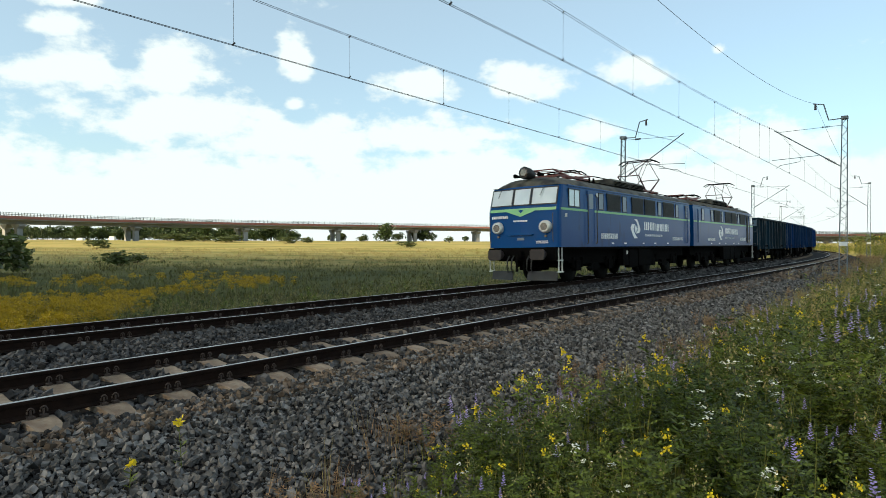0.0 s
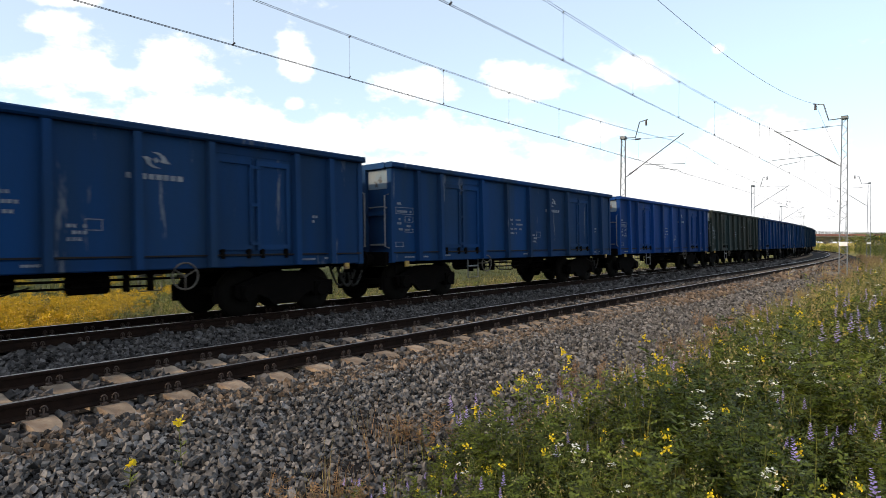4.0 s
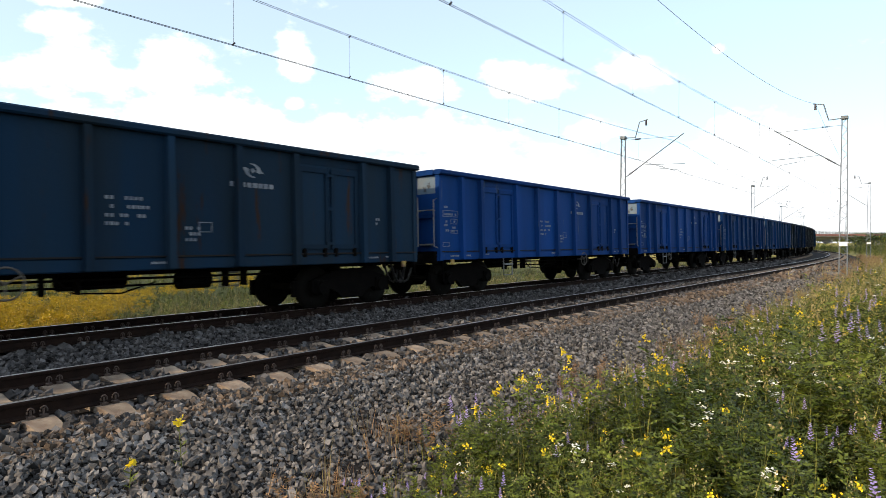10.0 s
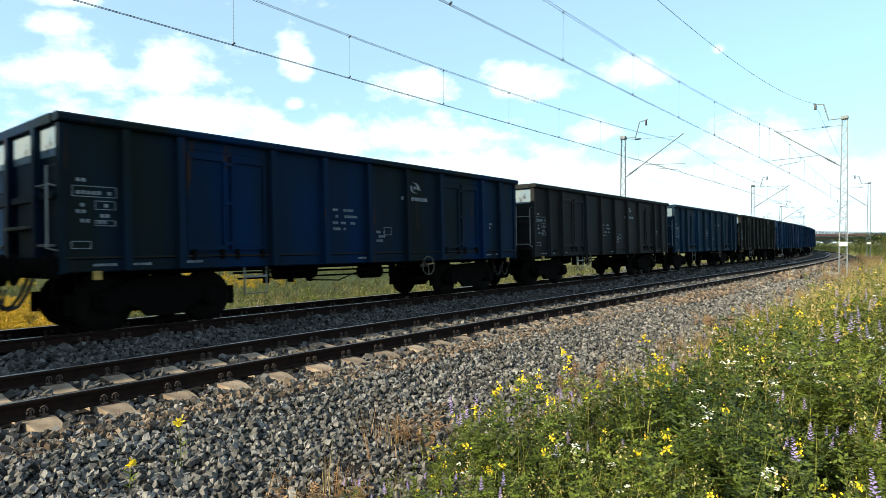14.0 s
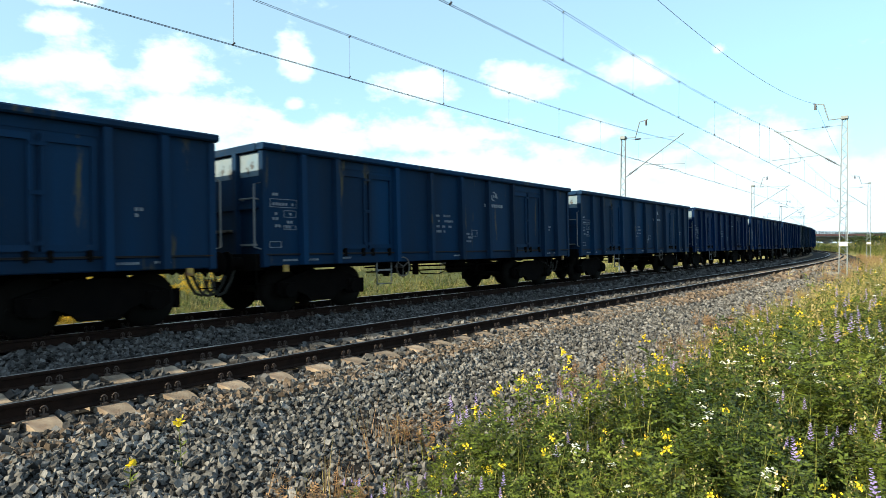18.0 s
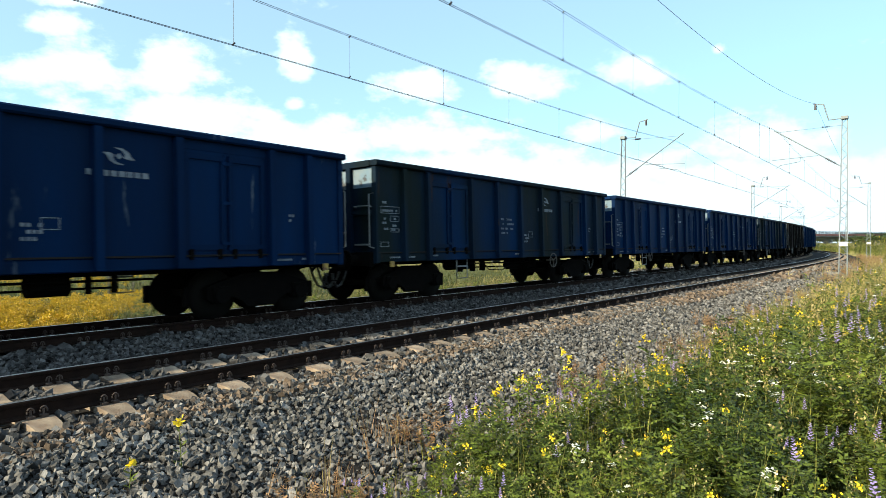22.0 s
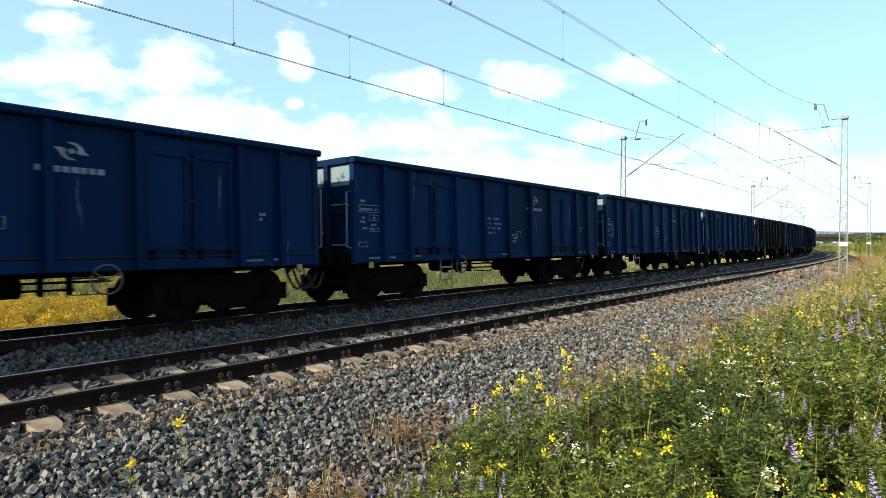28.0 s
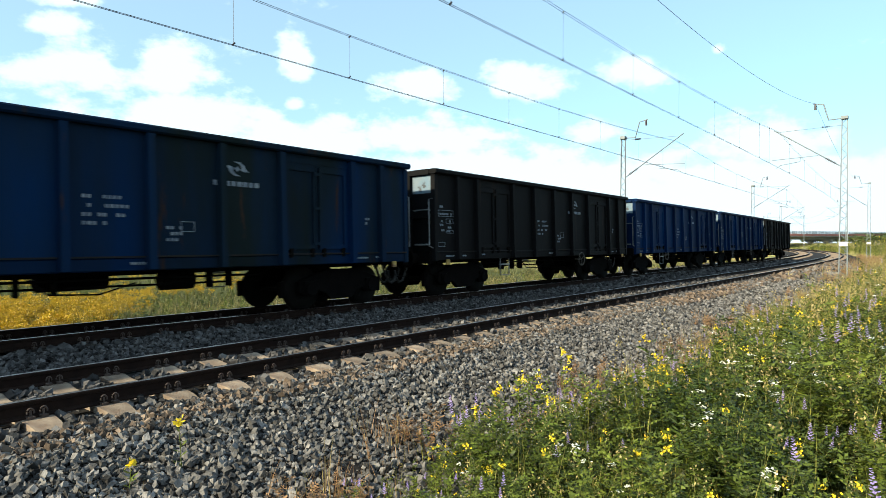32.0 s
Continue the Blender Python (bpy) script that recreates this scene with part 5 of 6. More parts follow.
    P("front_stripe", gs, "green", body, "pale green stripe dipping to a point")
    wp = Build()
    for y in (-0.9, 0.85):
        wp.tube([(fz(3.46) + 0.05, y, 3.46), (fz(3.15) + 0.05, y - 0.12, 3.12)], 0.012, 5)
    P("wiper", wp, "rubber", body)
    for y in (-0.98, 0.98):
        x = LEN - 0.06
        hl = P("headlight", Build().tube([(x - 0.02, y, 2.02), (x + 0.14, y, 2.02), (x + 0.17, y, 2.02)], [0.225, 0.21, 0.175], 20), "sticker", body, "round headlight with a pale ring")
        P("lens", Build().tube([(x + 0.14, y, 2.02), (x + 0.185, y, 2.02)], [0.172, 0.12], 18), "lens", hl)
        P("marker_lamp", Build().tube([(x, y, 1.70), (x + 0.07, y, 1.70)], [0.05, 0.04], 10), "lens", body)
    th = P("top_headlight", Build().tube([(13.7, 0, 3.98), (14.0, 0, 4.0), (14.32, 0, 4.0), (14.36, 0, 4.0)], [0.12, 0.2, 0.23, 0.19], 18), "rubber", None, "large round roof headlight")
    P("lens", Build().tube([(14.33, 0, 4.0), (14.39, 0, 4.0)], [0.19, 0.12], 18), "lens", th)
    for y in (-0.5, 0.5):
        P("horn", Build().tube([(13.8, y, 3.93), (14.15, y, 3.93)], [0.03, 0.08], 9), "under")
    fn = Build()
    for q in range(9):
        on_face(fn, -1.28 + q * 0.085, -1.225 + q * 0.085, 2.36, 2.46, 0.012)
        on_face(fn, -0.30 + q * 0.066, -0.255 + q * 0.066, 2.22, 2.28, 0.012)
        on_face(fn, 0.62 + q * 0.05, 0.655 + q * 0.05, 1.50, 1.53, 0.012)
        on_face(fn, 0.62 + q * 0.05, 0.655 + q * 0.05, 1.44, 1.47, 0.012)
    tagged(P("numbering", fn, "letter_w", body), kind="stuff")
    P("name_plate", on_face(Build(), -0.14, 0.14, 1.56, 1.65, 0.02), "frosted", body)
    P("front_step", Build().box(LEN - 0.05, LEN + 0.08, -0.5, 0.5, 1.74, 1.78), "loco", body)
    P("hand_rail", Build().tube([(LEN + 0.0, 1.3, 1.5), (LEN + 0.05, 1.3, 1.55), (LEN + 0.05, 1.3, 2.45), (LEN, 1.3, 2.5)], 0.014, 6).tube([(LEN + 0.0, -1.3, 1.5), (LEN + 0.05, -1.3, 1.55), (LEN + 0.05, -1.3, 2.45), (LEN, -1.3, 2.5)], 0.014, 6), "rod", body)
    P("buffer_beam", Build().box(LEN - 0.25, LEN + 0.0, -1.40, 1.40, 0.84, 1.29, None, 0.04), "under", None, "sooty buffer beam")
    P("underframe", Build().box(0.3, LEN - 0.3, -1.15, 1.15, 0.80, 1.28), "under")
    for y in (-0.875, 0.875):
        bf = P("buffer", Build().tube([(LEN, y, 1.05), (LEN + 0.34, y, 1.05)], [0.15, 0.12], 12), "buffer_plate", None, "square red-brown buffer")
        P("buffer_head", Build().box(LEN + 0.34, LEN + 0.42, y - 0.28, y + 0.28, 0.87, 1.23, None, 0.06), "buffer_plate", bf)
    P("screw_coupling", Build().box(LEN, LEN + 0.22, -0.1, 0.1, 0.94, 1.16).tube([(LEN + 0.2, 0, 1.05), (LEN + 0.32, 0, 0.8), (LEN + 0.3, 0, 0.45)], 0.045, 6), "under")
    hz = Build()
    for y in (-0.5, -0.32, 0.32, 0.5):
        hz.tube([(LEN, y, 1.0), (LEN + 0.14, y, 0.85), (LEN + 0.18, y, 0.55), (LEN + 0.08, y, 0.42)], 0.028, 6)
    P("brake_hoses", hz, "hose")
    pl = Build()
    for s in (-1, 1):
        pl.add([(LEN - 0.12, s * 1.35, 0.14), (LEN + 0.16, s * 0.3, 0.14), (LEN + 0.05, s * 0.3, 0.46), (LEN - 0.18, s * 1.35, 0.46),
                (LEN - 0.16, s * 1.35, 0.14), (LEN + 0.12, s * 0.3, 0.14), (LEN + 0.01, s * 0.3, 0.46), (LEN - 0.22, s * 1.35, 0.46)],
               [(0, 1, 2, 3), (7, 6, 5, 4), (0, 1, 5, 4), (2, 3, 7, 6), (1, 2, 6, 5), (0, 3, 7, 4)])
    P("snow_plough", pl, "grey_plough", None, "grey snow plough blades")
    for y in (-1.42, 1.42):
        P("entry_step", Build().tube([(LEN - 0.12, y, 1.28), (LEN - 0.12, y, 0.42)], 0.022, 6).tube([(LEN - 0.36, y, 1.28), (LEN - 0.36, y, 0.42)], 0.022, 6).box(LEN - 0.36, LEN - 0.12, y - 0.06, y + 0.06, 0.42, 0.46).box(LEN - 0.36, LEN - 0.12, y - 0.06, y + 0.06, 0.82, 0.86), "sticker", None, "pale painted entry step")
    # roof gear
    for a, c in ((6.2, 7.9), (8.0, 9.7)) if mirror else ((4.9, 6.6), (6.7, 8.4)):
        rb = P("roof_vent", Build().box(a, c, -0.85, 0.85, 3.80, 4.22, None, 0.12), "roof", None, "grey louvred roof cooler")
        lv = Build()
        for z in (3.90, 3.96, 4.02, 4.08):
            for y in (-0.86, 0.86):
                lv.box(a + 0.08, c - 0.08, y - 0.02, y + 0.02, z, z + 0.025)
        P("louvres", lv, "under", rb)
    up, dn = ((1.9, 4.6), (10.0, 13.0)) if not mirror else ((9.8, 12.6), (1.6, 4.6))
    pantograph(lo, *up, True)
    pantograph(lo, *dn, False)
    bus = Build().tube([(4.8, 0.3, 4.2), (5.3, 0.3, 4.28), (9.2, 0.3, 4.28), (9.8, 0.3, 4.2)], 0.022, 5)
    for x in (4.9, 5.3, 9.2, 9.6):
        bus.tube([(x, 0.3, 3.85), (x, 0.3, 4.2)], [0.06, 0.04], 8)
    for sg in (-1, 1):
        bus.tube([(0.3, sg * 1.05, 3.84), (12.6, sg * 1.05, 3.84)], 0.02, 4)
    P("roof_busbar", bus, "under")
    # bogies
    fr = Build()
    for sg in (-1, 1):
        y0, y1 = (1.02, 1.14) if sg > 0 else (-1.14, -1.02)
        fr.prism([(-2.1, 0.95), (-2.1, 0.72), (-1.85, 0.72), (-1.75, 0.52), (-1.15, 0.52), (-1.05, 0.66), (1.05, 0.66), (1.15, 0.52), (1.75, 0.52), (1.85, 0.72), (2.1, 0.72), (2.1, 0.95), (0.9, 1.0), (-0.9, 1.0)], y0, y1)
        for x in (-1.45, 1.45):
            fr.box(x - 0.2, x + 0.2, sg * 1.12 - 0.1, sg * 1.12 + 0.1, 0.42, 0.8)
            for dx in (-0.36, 0.36):
                fr.tube([(x + dx, sg * 1.14, 0.55), (x + dx, sg * 1.14, 0.92)], 0.085, 8)
        fr.tube([(-0.6, sg * 1.15, 0.5), (0.6, sg * 1.15, 0.5)], 0.05, 6)
        fr.box(-0.35, 0.35, sg * 1.12 - 0.09, sg * 1.12 + 0.09, 0.38, 0.68)
    fr.box(-0.5, 0.5, -1.05, 1.05, 0.55, 1.2)
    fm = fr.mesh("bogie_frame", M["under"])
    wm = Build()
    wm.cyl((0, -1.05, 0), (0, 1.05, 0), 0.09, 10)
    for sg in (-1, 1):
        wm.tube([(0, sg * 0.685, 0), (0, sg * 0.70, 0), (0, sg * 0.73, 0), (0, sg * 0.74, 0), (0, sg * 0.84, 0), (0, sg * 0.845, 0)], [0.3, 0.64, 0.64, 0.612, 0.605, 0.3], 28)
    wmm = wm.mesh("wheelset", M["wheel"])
    for x in (3.3, 11.1):
        bg = part("bogie", fm, None, lo, m=pose(x, 0, 0))
        for dx in (-1.45, 1.45):
            ws = part("wheelset", wmm, None, bg)
            ws.matrix_parent_inverse = pose(dx, 0, 0.61)
            SPIN.append(ws)
    # bellows at the inner end
    bl = Build()
    for i in range(3):
        bl.box(-0.24 + i * 0.08, -0.19 + i * 0.08, -0.75, 0.75, 1.25, 3.4, None, 0.06)
    P("gangway_bellows", bl, "rubber", None, "black folded gangway bellows")
    return lo


M["letter_w"] = material("white_loco_lettering", (0.88, 0.89, 0.9), 0.5, second=(0.78, 0.8, 0.82), scale=4)


def sky_pale_glass():
    # pale base colour paints in the bright sky reflected in and behind the panes
    m = material("cab_glass_painted_sky", (0.56, 0.60, 0.63), 0.05, second=(0.46, 0.50, 0.54), scale=1.5, spec=0.9, coat=1.0)
    return m


M["glass_sky"] = sky_pale_glass()
LOCO_B = loco_section(False)
LOCO_A = loco_section(True)
tagged(LOCO_B, "blue electric locomotive half leading the train, with green stripe", "locomotive", "locomotive halves")
tagged(LOCO_A, "blue electric locomotive half coupled to the wagons, cab door open", "locomotive", "locomotive halves")

# ---- line up the train ----
TRAIN = [(LOCO_B, -31.2 + LEN - 12.65, True, 6.9), (LOCO_A, -1.4 - LEN - 12.65, False, 7.7)]
used = set()
for k, c in enumerate(COLOURS):
    kind = 2 if k == 5 else k % 2
    proto = WAGON_KINDS[kind]
    if kind in used:
        w = copy_thing(proto, Matrix())
    else:
        w = proto
        used.add(kind)
    repaint(w, PAINT[c])
    tagged(w, "%s high-sided open freight wagon with double doors" % WORDS[c], "freight wagon", "wagons of the freight train")
    TRAIN.append((w, BACK[k] - (6.75 if kind == 2 else 5.97), False, 0.0))
# ================= ballast stones =================
def ico():
    p = (1 + 5 ** 0.5) / 2
    v = np.array([(-1, p, 0), (1, p, 0), (-1, -p, 0), (1, -p, 0), (0, -1, p), (0, 1, p), (0, -1, -p), (0, 1, -p), (p, 0, -1), (p, 0, 1), (-p, 0, -1), (-p, 0, 1)], float)
    v /= np.linalg.norm(v[0])
    f = np.array([(0, 11, 5), (0, 5, 1), (0, 1, 7), (0, 7, 10), (0, 10, 11), (1, 5, 9), (5, 11, 4), (11, 10, 2), (10, 7, 6), (7, 1, 8), (3, 9, 4), (3, 4, 2), (3, 2, 6), (3, 6, 8), (3, 8, 9),
                  (4, 9, 5), (2, 4, 11), (6, 2, 10), (8, 6, 7), (9, 8, 1)])
    return v, f


def rotations(rng, n):
    q = rng.normal(0, 1, (n, 4)); q /= np.linalg.norm(q, axis=1)[:, None]
    w, x, y, z = q.T
    return np.stack([np.stack([1 - 2 * (y * y + z * z), 2 * (x * y - z * w), 2 * (x * z + y * w)], -1),
                     np.stack([2 * (x * y + z * w), 1 - 2 * (x * x + z * z), 2 * (y * z - x * w)], -1),
                     np.stack([2 * (x * z - y * w), 2 * (y * z + x * w), 1 - 2 * (x * x + y * y)], -1)], 1)


# ================= the cloud that drifts off the sun =================
CLOUD_HIGH, CLOUD_DRIFT = 1500.0, Vector((5.0, 13.0, 0.0))


def drifting_cloud():
    """A ragged cumulus high behind the viewer; its shadow leaves the line and crosses the meadow."""
    rng = np.random.default_rng(8)
    bv, bf = ico()
    # how much sun passes, from the trailing edge to the leading one: closed in the middle, thin and ragged towards the edges
    yy = np.arange(-215.0, 135.0, 1.0)
    thick = -np.log(np.interp(yy, [-205, -175, -150, -130, -105, -80, -35, 15, 80, 100, 130], [0.99, 0.92, 0.72, 0.55, 0.36, 0.22, 0.14, 0.05, 0.05, 0.4, 0.99]))
    n = int(thick.sum() * 760 / 330)
    y = np.interp(rng.random(n), np.cumsum(thick) / thick.sum(), yy) + rng.uniform(-0.5, 0.5, n)
    x = rng.uniform(-380, 380, n)
    r = rng.uniform(6.0, 9.5, n)
    z = np.abs(rng.normal(0, 5, n))
    v = bv[None] * rng.uniform(0.85, 1.15, (len(x), 12, 1)) * r[:, None, None] * (1, 1, 0.7) + np.stack([x, y, z], -1)[:, None, :]
    f = bf[None] + (np.arange(len(x)) * 12)[:, None, None]
    ob = part("cloud", fast_mesh("cloud", v.reshape(-1, 3), f.reshape(-1, 3), M["cloud"], True), None)
    return tagged(ob, "white ragged cumulus cloud drifting off the sun", "cloud", kind="structure")


M["cloud"] = material("cloud_white", (0.85, 0.86, 0.88), 1.0, second=(0.78, 0.79, 0.82), scale=0.02, spec=0.0)


SHADE_CLOUD = drifting_cloud()


def stones(name, patches, label, seed, mat="stone"):
    rng = np.random.default_rng(seed)
    bv = np.array([(x, y, z) for x in (-1, 1) for y in (-1, 1) for z in (-1, 1)], float)
    bf = np.array([(0, 1, 3), (0, 3, 2), (4, 6, 7), (4, 7, 5), (0, 4, 5), (0, 5, 1), (2, 3, 7), (2, 7, 6), (0, 2, 6), (0, 6, 4), (1, 5, 7), (1, 7, 3)])
    shapes = []
    # split rock: skewed blocks with unequal corners
    for _ in range(24):
        v = bv * rng.uniform(0.50, 0.84, (8, 3)) + rng.normal(0, 0.09, (8, 3))
        v = v + np.outer(v[:, 2], rng.normal(0, 0.25, 3) * (1, 1, 0))
        shapes.append(v)
    shapes = np.array(shapes)
    S, O, C = [], [], []
    for s0, s1, o0, o1, cell in patches:
        a, b = np.meshgrid(np.arange(s0, s1, cell), np.arange(o0, o1, cell))
        a, b = a.ravel() + rng.uniform(-0.5, 0.5, a.size) * cell, b.ravel() + rng.uniform(-0.5, 0.5, b.size) * cell
        S.append(a); O.append(b); C.append(np.full(a.size, cell))
    s, o, c = np.concatenate(S), np.concatenate(O), np.concatenate(C)
    # keep the sleepers and rails of the near track clear
    ph = np.abs((s - PHASE + SPACING / 2) % SPACING - SPACING / 2)
    for o0 in (0.0, TRACK_GAP):
        r = np.abs(o - o0)
        # ballast hides the sleeper ends of the far track
        keep = ~((r < (1.27 if o0 == 0 else 0.86)) & (ph < 0.165)) & ~((np.abs(r - GAUGE2) < 0.105) & (r < 1.2)) & ~((r < 0.45) & (ph < 0.15) & (rng.random(s.size) < 0.5))
        s, o, c, ph = s[keep], o[keep], c[keep], ph[keep]
    n = s.size
    size = c * rng.uniform(0.55, 1.05, n) * np.where(rng.random(n) < 0.06, 1.25, 1.0)
    z = bed_height(o) + np.where(rng.random(n) < 0.58, rng.uniform(-0.75, -0.05, n), rng.uniform(0.35, 1.15, n)) * size
    inner = (np.abs(o) < 1.25) | (np.abs(o - TRACK_GAP) < 1.25)
    z = np.where(inner, z - 0.012, z)
    z = np.where((np.abs(o - TRACK_GAP) > 0.86) & (np.abs(o - TRACK_GAP) < 1.6), np.maximum(z + 0.03, -0.19), z)
    pos = at_many(s, o, z)
    R = rotations(rng, n)
    sc = np.stack([rng.uniform(0.8, 1.25, n), rng.uniform(0.7, 1.1, n), rng.uniform(0.5, 0.9, n)], -1)
    v = shapes[rng.integers(0, len(shapes), n)] * sc[:, None, :]
    v = np.einsum("nij,nkj->nki", R, v) * size[:, None, None] + pos[:, None, :]
    f = bf[None] + (np.arange(n) * 8)[:, None, None]
    ob = part(name, fast_mesh(name, v.reshape(-1, 3), f.reshape(-1, 3), M[mat]), None)
    return tagged(ob, label, "ballast stones", kind="stuff")


stones("ballast_stones", [(-18, -10, -4.35, -1.25, 0.09), (-10, 4, -4.35, -1.25, 0.037), (4, 13, -4.35, -1.25, 0.046), (13, 26, -4.3, -1.25, 0.068), (26, 55, -4.2, -1.25, 0.13)], "sharp grey crushed stones on the ballast shoulder", 3)
# stones between the tracks take the tone with train shade mixed in
stones("ballast_stones_between", [(-9, 10, 1.2, 2.85, 0.043), (10, 24, 1.2, 2.85, 0.075), (24, 55, 1.2, 2.85, 0.13), (-9, 8, -1.3, 1.3, 0.052), (8, 26, -1.3, 1.3, 0.08), (-9, 16, 2.8, 5.6, 0.065), (16, 40, 2.8, 5.6, 0.12)],
       "sharp grey crushed stones between the two tracks", 4, "stone_dark")
stones("ballast_stones_dusty", [(-10, 8, -1.75, -1.22, 0.042), (8, 24, -1.95, -1.22, 0.075), (24, 55, -2.1, -1.22, 0.14)], "tan dusty crushed stones along the sleeper ends", 6, "stone_tan")

# ================= plants =================
M["herb"] = leaf_material("herb_leaves", (0.125, 0.152, 0.018), (0.020, 0.040, 0.008), 0.7)
M["grass"] = leaf_material("grass_blades", (0.25, 0.235, 0.05), (0.12, 0.13, 0.026), 0.5)
M["meadow"] = leaf_material("meadow_grass_blades", (0.112, 0.112, 0.034), (0.055, 0.062, 0.020), 0.5)
M["straw"] = leaf_material("dry_stalks", (0.36, 0.30, 0.12), (0.24, 0.19, 0.08), 0.35)
M["russet"] = leaf_material("russet_dry_weed", (0.27, 0.165, 0.08), (0.19, 0.115, 0.06), 0.35)
M["f_yellow"] = leaf_material("yellow_petals", (0.72, 0.56, 0.02), (0.6, 0.45, 0.02), 0.2)
M["f_purple"] = leaf_material("violet_petals", (0.36, 0.28, 0.60), (0.44, 0.34, 0.62), 0.25)
M["f_white"] = leaf_material("white_petals", (0.78, 0.78, 0.70), (0.68, 0.68, 0.58), 0.15)
M["f_gold"] = leaf_material("goldenrod_plumes", (0.44, 0.29, 0.010), (0.26, 0.19, 0.016), 0.4)


class Tuft:
    """Quads by material: the parts of one plant shape."""

    def __init__(self):
        self.q = {}

    def quad(self, mat, a, b, c, d):
        self.q.setdefault(mat, []).append((a, b, c, d))

    def blade(self, mat, p, az, h, lean, w, n=3):
        prev = None
        d, side = np.array((math.cos(az), math.sin(az), 0)), np.array((-math.sin(az), math.cos(az), 0))
        for i in range(n + 1):
            u = i / n
            c = np.array(p) + d * lean * u * u + np.array((0, 0, h * u * (1 - 0.18 * u * lean / max(h, 0.01))))
            ww = w * (1 - u * 0.92)
            cur = (c - side * ww, c + side * ww)
            if prev is not None:
                self.quad(mat, prev[0], prev[1], cur[1], cur[0])
            prev = cur
        return c

    def leaf(self, mat, p, d, up, l, w):
        d = np.array(d) / (np.linalg.norm(d) + 1e-9)
        s = np.cross(d, up); s /= np.linalg.norm(s) + 1e-9
        p = np.array(p)
        self.quad(mat, p, p + d * l * 0.5 + s * w, p + d * l, p + d * l * 0.5 - s * w)

    def arrays(self):
        return {m: np.array(q) for m, q in self.q.items()}


def herb(rng, h, leaf=0.047, flower=None, mat="herb"):
    t = Tuft()
    for _ in range(rng.integers(2, 4)):
        az, lean = rng.uniform(0, 6.3), rng.uniform(0.05, 0.35) * h
        hh = h * rng.uniform(0.75, 1.05)
        tip = t.blade(mat, (rng.normal(0, 0.03), rng.normal(0, 0.03), 0), az, hh, lean, 0.004)
        d = np.array((math.cos(az), math.sin(az), 0))
        for u in np.linspace(0.12, 0.96, int(7 + 7 * h)):
            c = d * lean * u * u + np.array((0, 0, hh * u * (1 - 0.18 * u * lean / hh)))
            for k in range(2):
                a = rng.uniform(0, 6.3)
                dd = np.array((math.cos(a), math.sin(a), rng.uniform(-0.15, 1.0)))
                up = np.array((rng.normal(0, 0.7), rng.normal(0, 0.7), 1.0))
                ll = leaf * rng.uniform(1.2, 2.4) * (1.15 - 0.5 * u)
                # a feathered leaf: leaflets on both sides of a rib
                for j in range(3):
                    pp = c + dd * ll * (0.2 + 0.45 * j)
                    for sg in (-1, 1):
                        e = np.array((-dd[1], dd[0], 0.25)) * sg + dd * 0.5
                        t.leaf(mat, pp, e, up, ll * 0.62, ll * 0.15)
        if flower == "f_yellow":
            for _ in range(16):
                o = rng.normal(0, 0.016, 3)
                t.leaf("f_yellow", tip + o, rng.normal(0, 1, 3), rng.normal(0, 1, 3), 0.019, 0.009)
        elif flower == "f_purple":
            for i in range(26):
                u = i / 26
                a = i * 2.4
                t.leaf("f_purple", tip + np.array((0, 0, -0.03 + 0.13 * u)), (math.cos(a), math.sin(a), 0.3), (0, 0, 1), 0.027 * (1.2 - u), 0.010)
        elif flower == "f_white":
            for _ in range(14):
                o = rng.normal(0, 0.018, 3) * (1, 1, 0.25)
                t.leaf("f_white", tip + o, rng.normal(0, 1, 3) * (1, 1, 0.3), (0, 0, 1), 0.018, 0.008)
    return t.arrays()


def grass(rng, h, n, mat="grass", w=0.006, seed=False):
    t = Tuft()
    for _ in range(n):
        p = (*rng.normal(0, 0.05 + 0.02 * n ** 0.5, 2), 0)
        tip = t.blade(mat, p, rng.uniform(0, 6.3), h * rng.uniform(0.55, 1.1), h * rng.uniform(0.05, 0.5), w * rng.uniform(0.6, 1.3), 3)
        if seed:
            for _ in range(12):
                t.leaf("straw", tip + rng.normal(0, 0.016, 3) * (1, 1, 2.2), rng.normal(0, 1, 3) + (0, 0, 1.2), rng.normal(0, 1, 3), 0.022, 0.006)
    return t.arrays()


def goldenrod(rng, h):
    t = Tuft()
    for _ in range(4):
        az, lean = rng.uniform(0, 6.3), rng.uniform(0.05, 0.25) * h
        tip = t.blade("herb", (*rng.normal(0, 0.12, 2), 0), az, h * rng.uniform(0.8, 1.05), lean, 0.006)
        for u in np.linspace(0.15, 0.85, 12):
            a = rng.uniform(0, 6.3)
            t.leaf("herb", np.array(tip) * (u, u, u), (math.cos(a), math.sin(a), 0.3), (0, 0, 1), 0.10, 0.012)
        for _ in range(64):
            o = np.array((rng.normal(0, 0.06), rng.normal(0, 0.06), -abs(rng.normal(0, 0.09))))
            t.leaf("f_gold", tip + o, rng.normal(0, 1, 3), rng.normal(0, 1, 3), 0.04, 0.014)
    return t.arrays()


def far_tuft(rng, h, mat):
    t = Tuft()
    for _ in range(14):
        t.blade(mat, (*rng.normal(0, 0.3, 2), 0), rng.uniform(0, 6.3), h * rng.uniform(0.4, 1.1), h * rng.uniform(0.2, 0.9), 0.022, 2)
    return t.arrays()


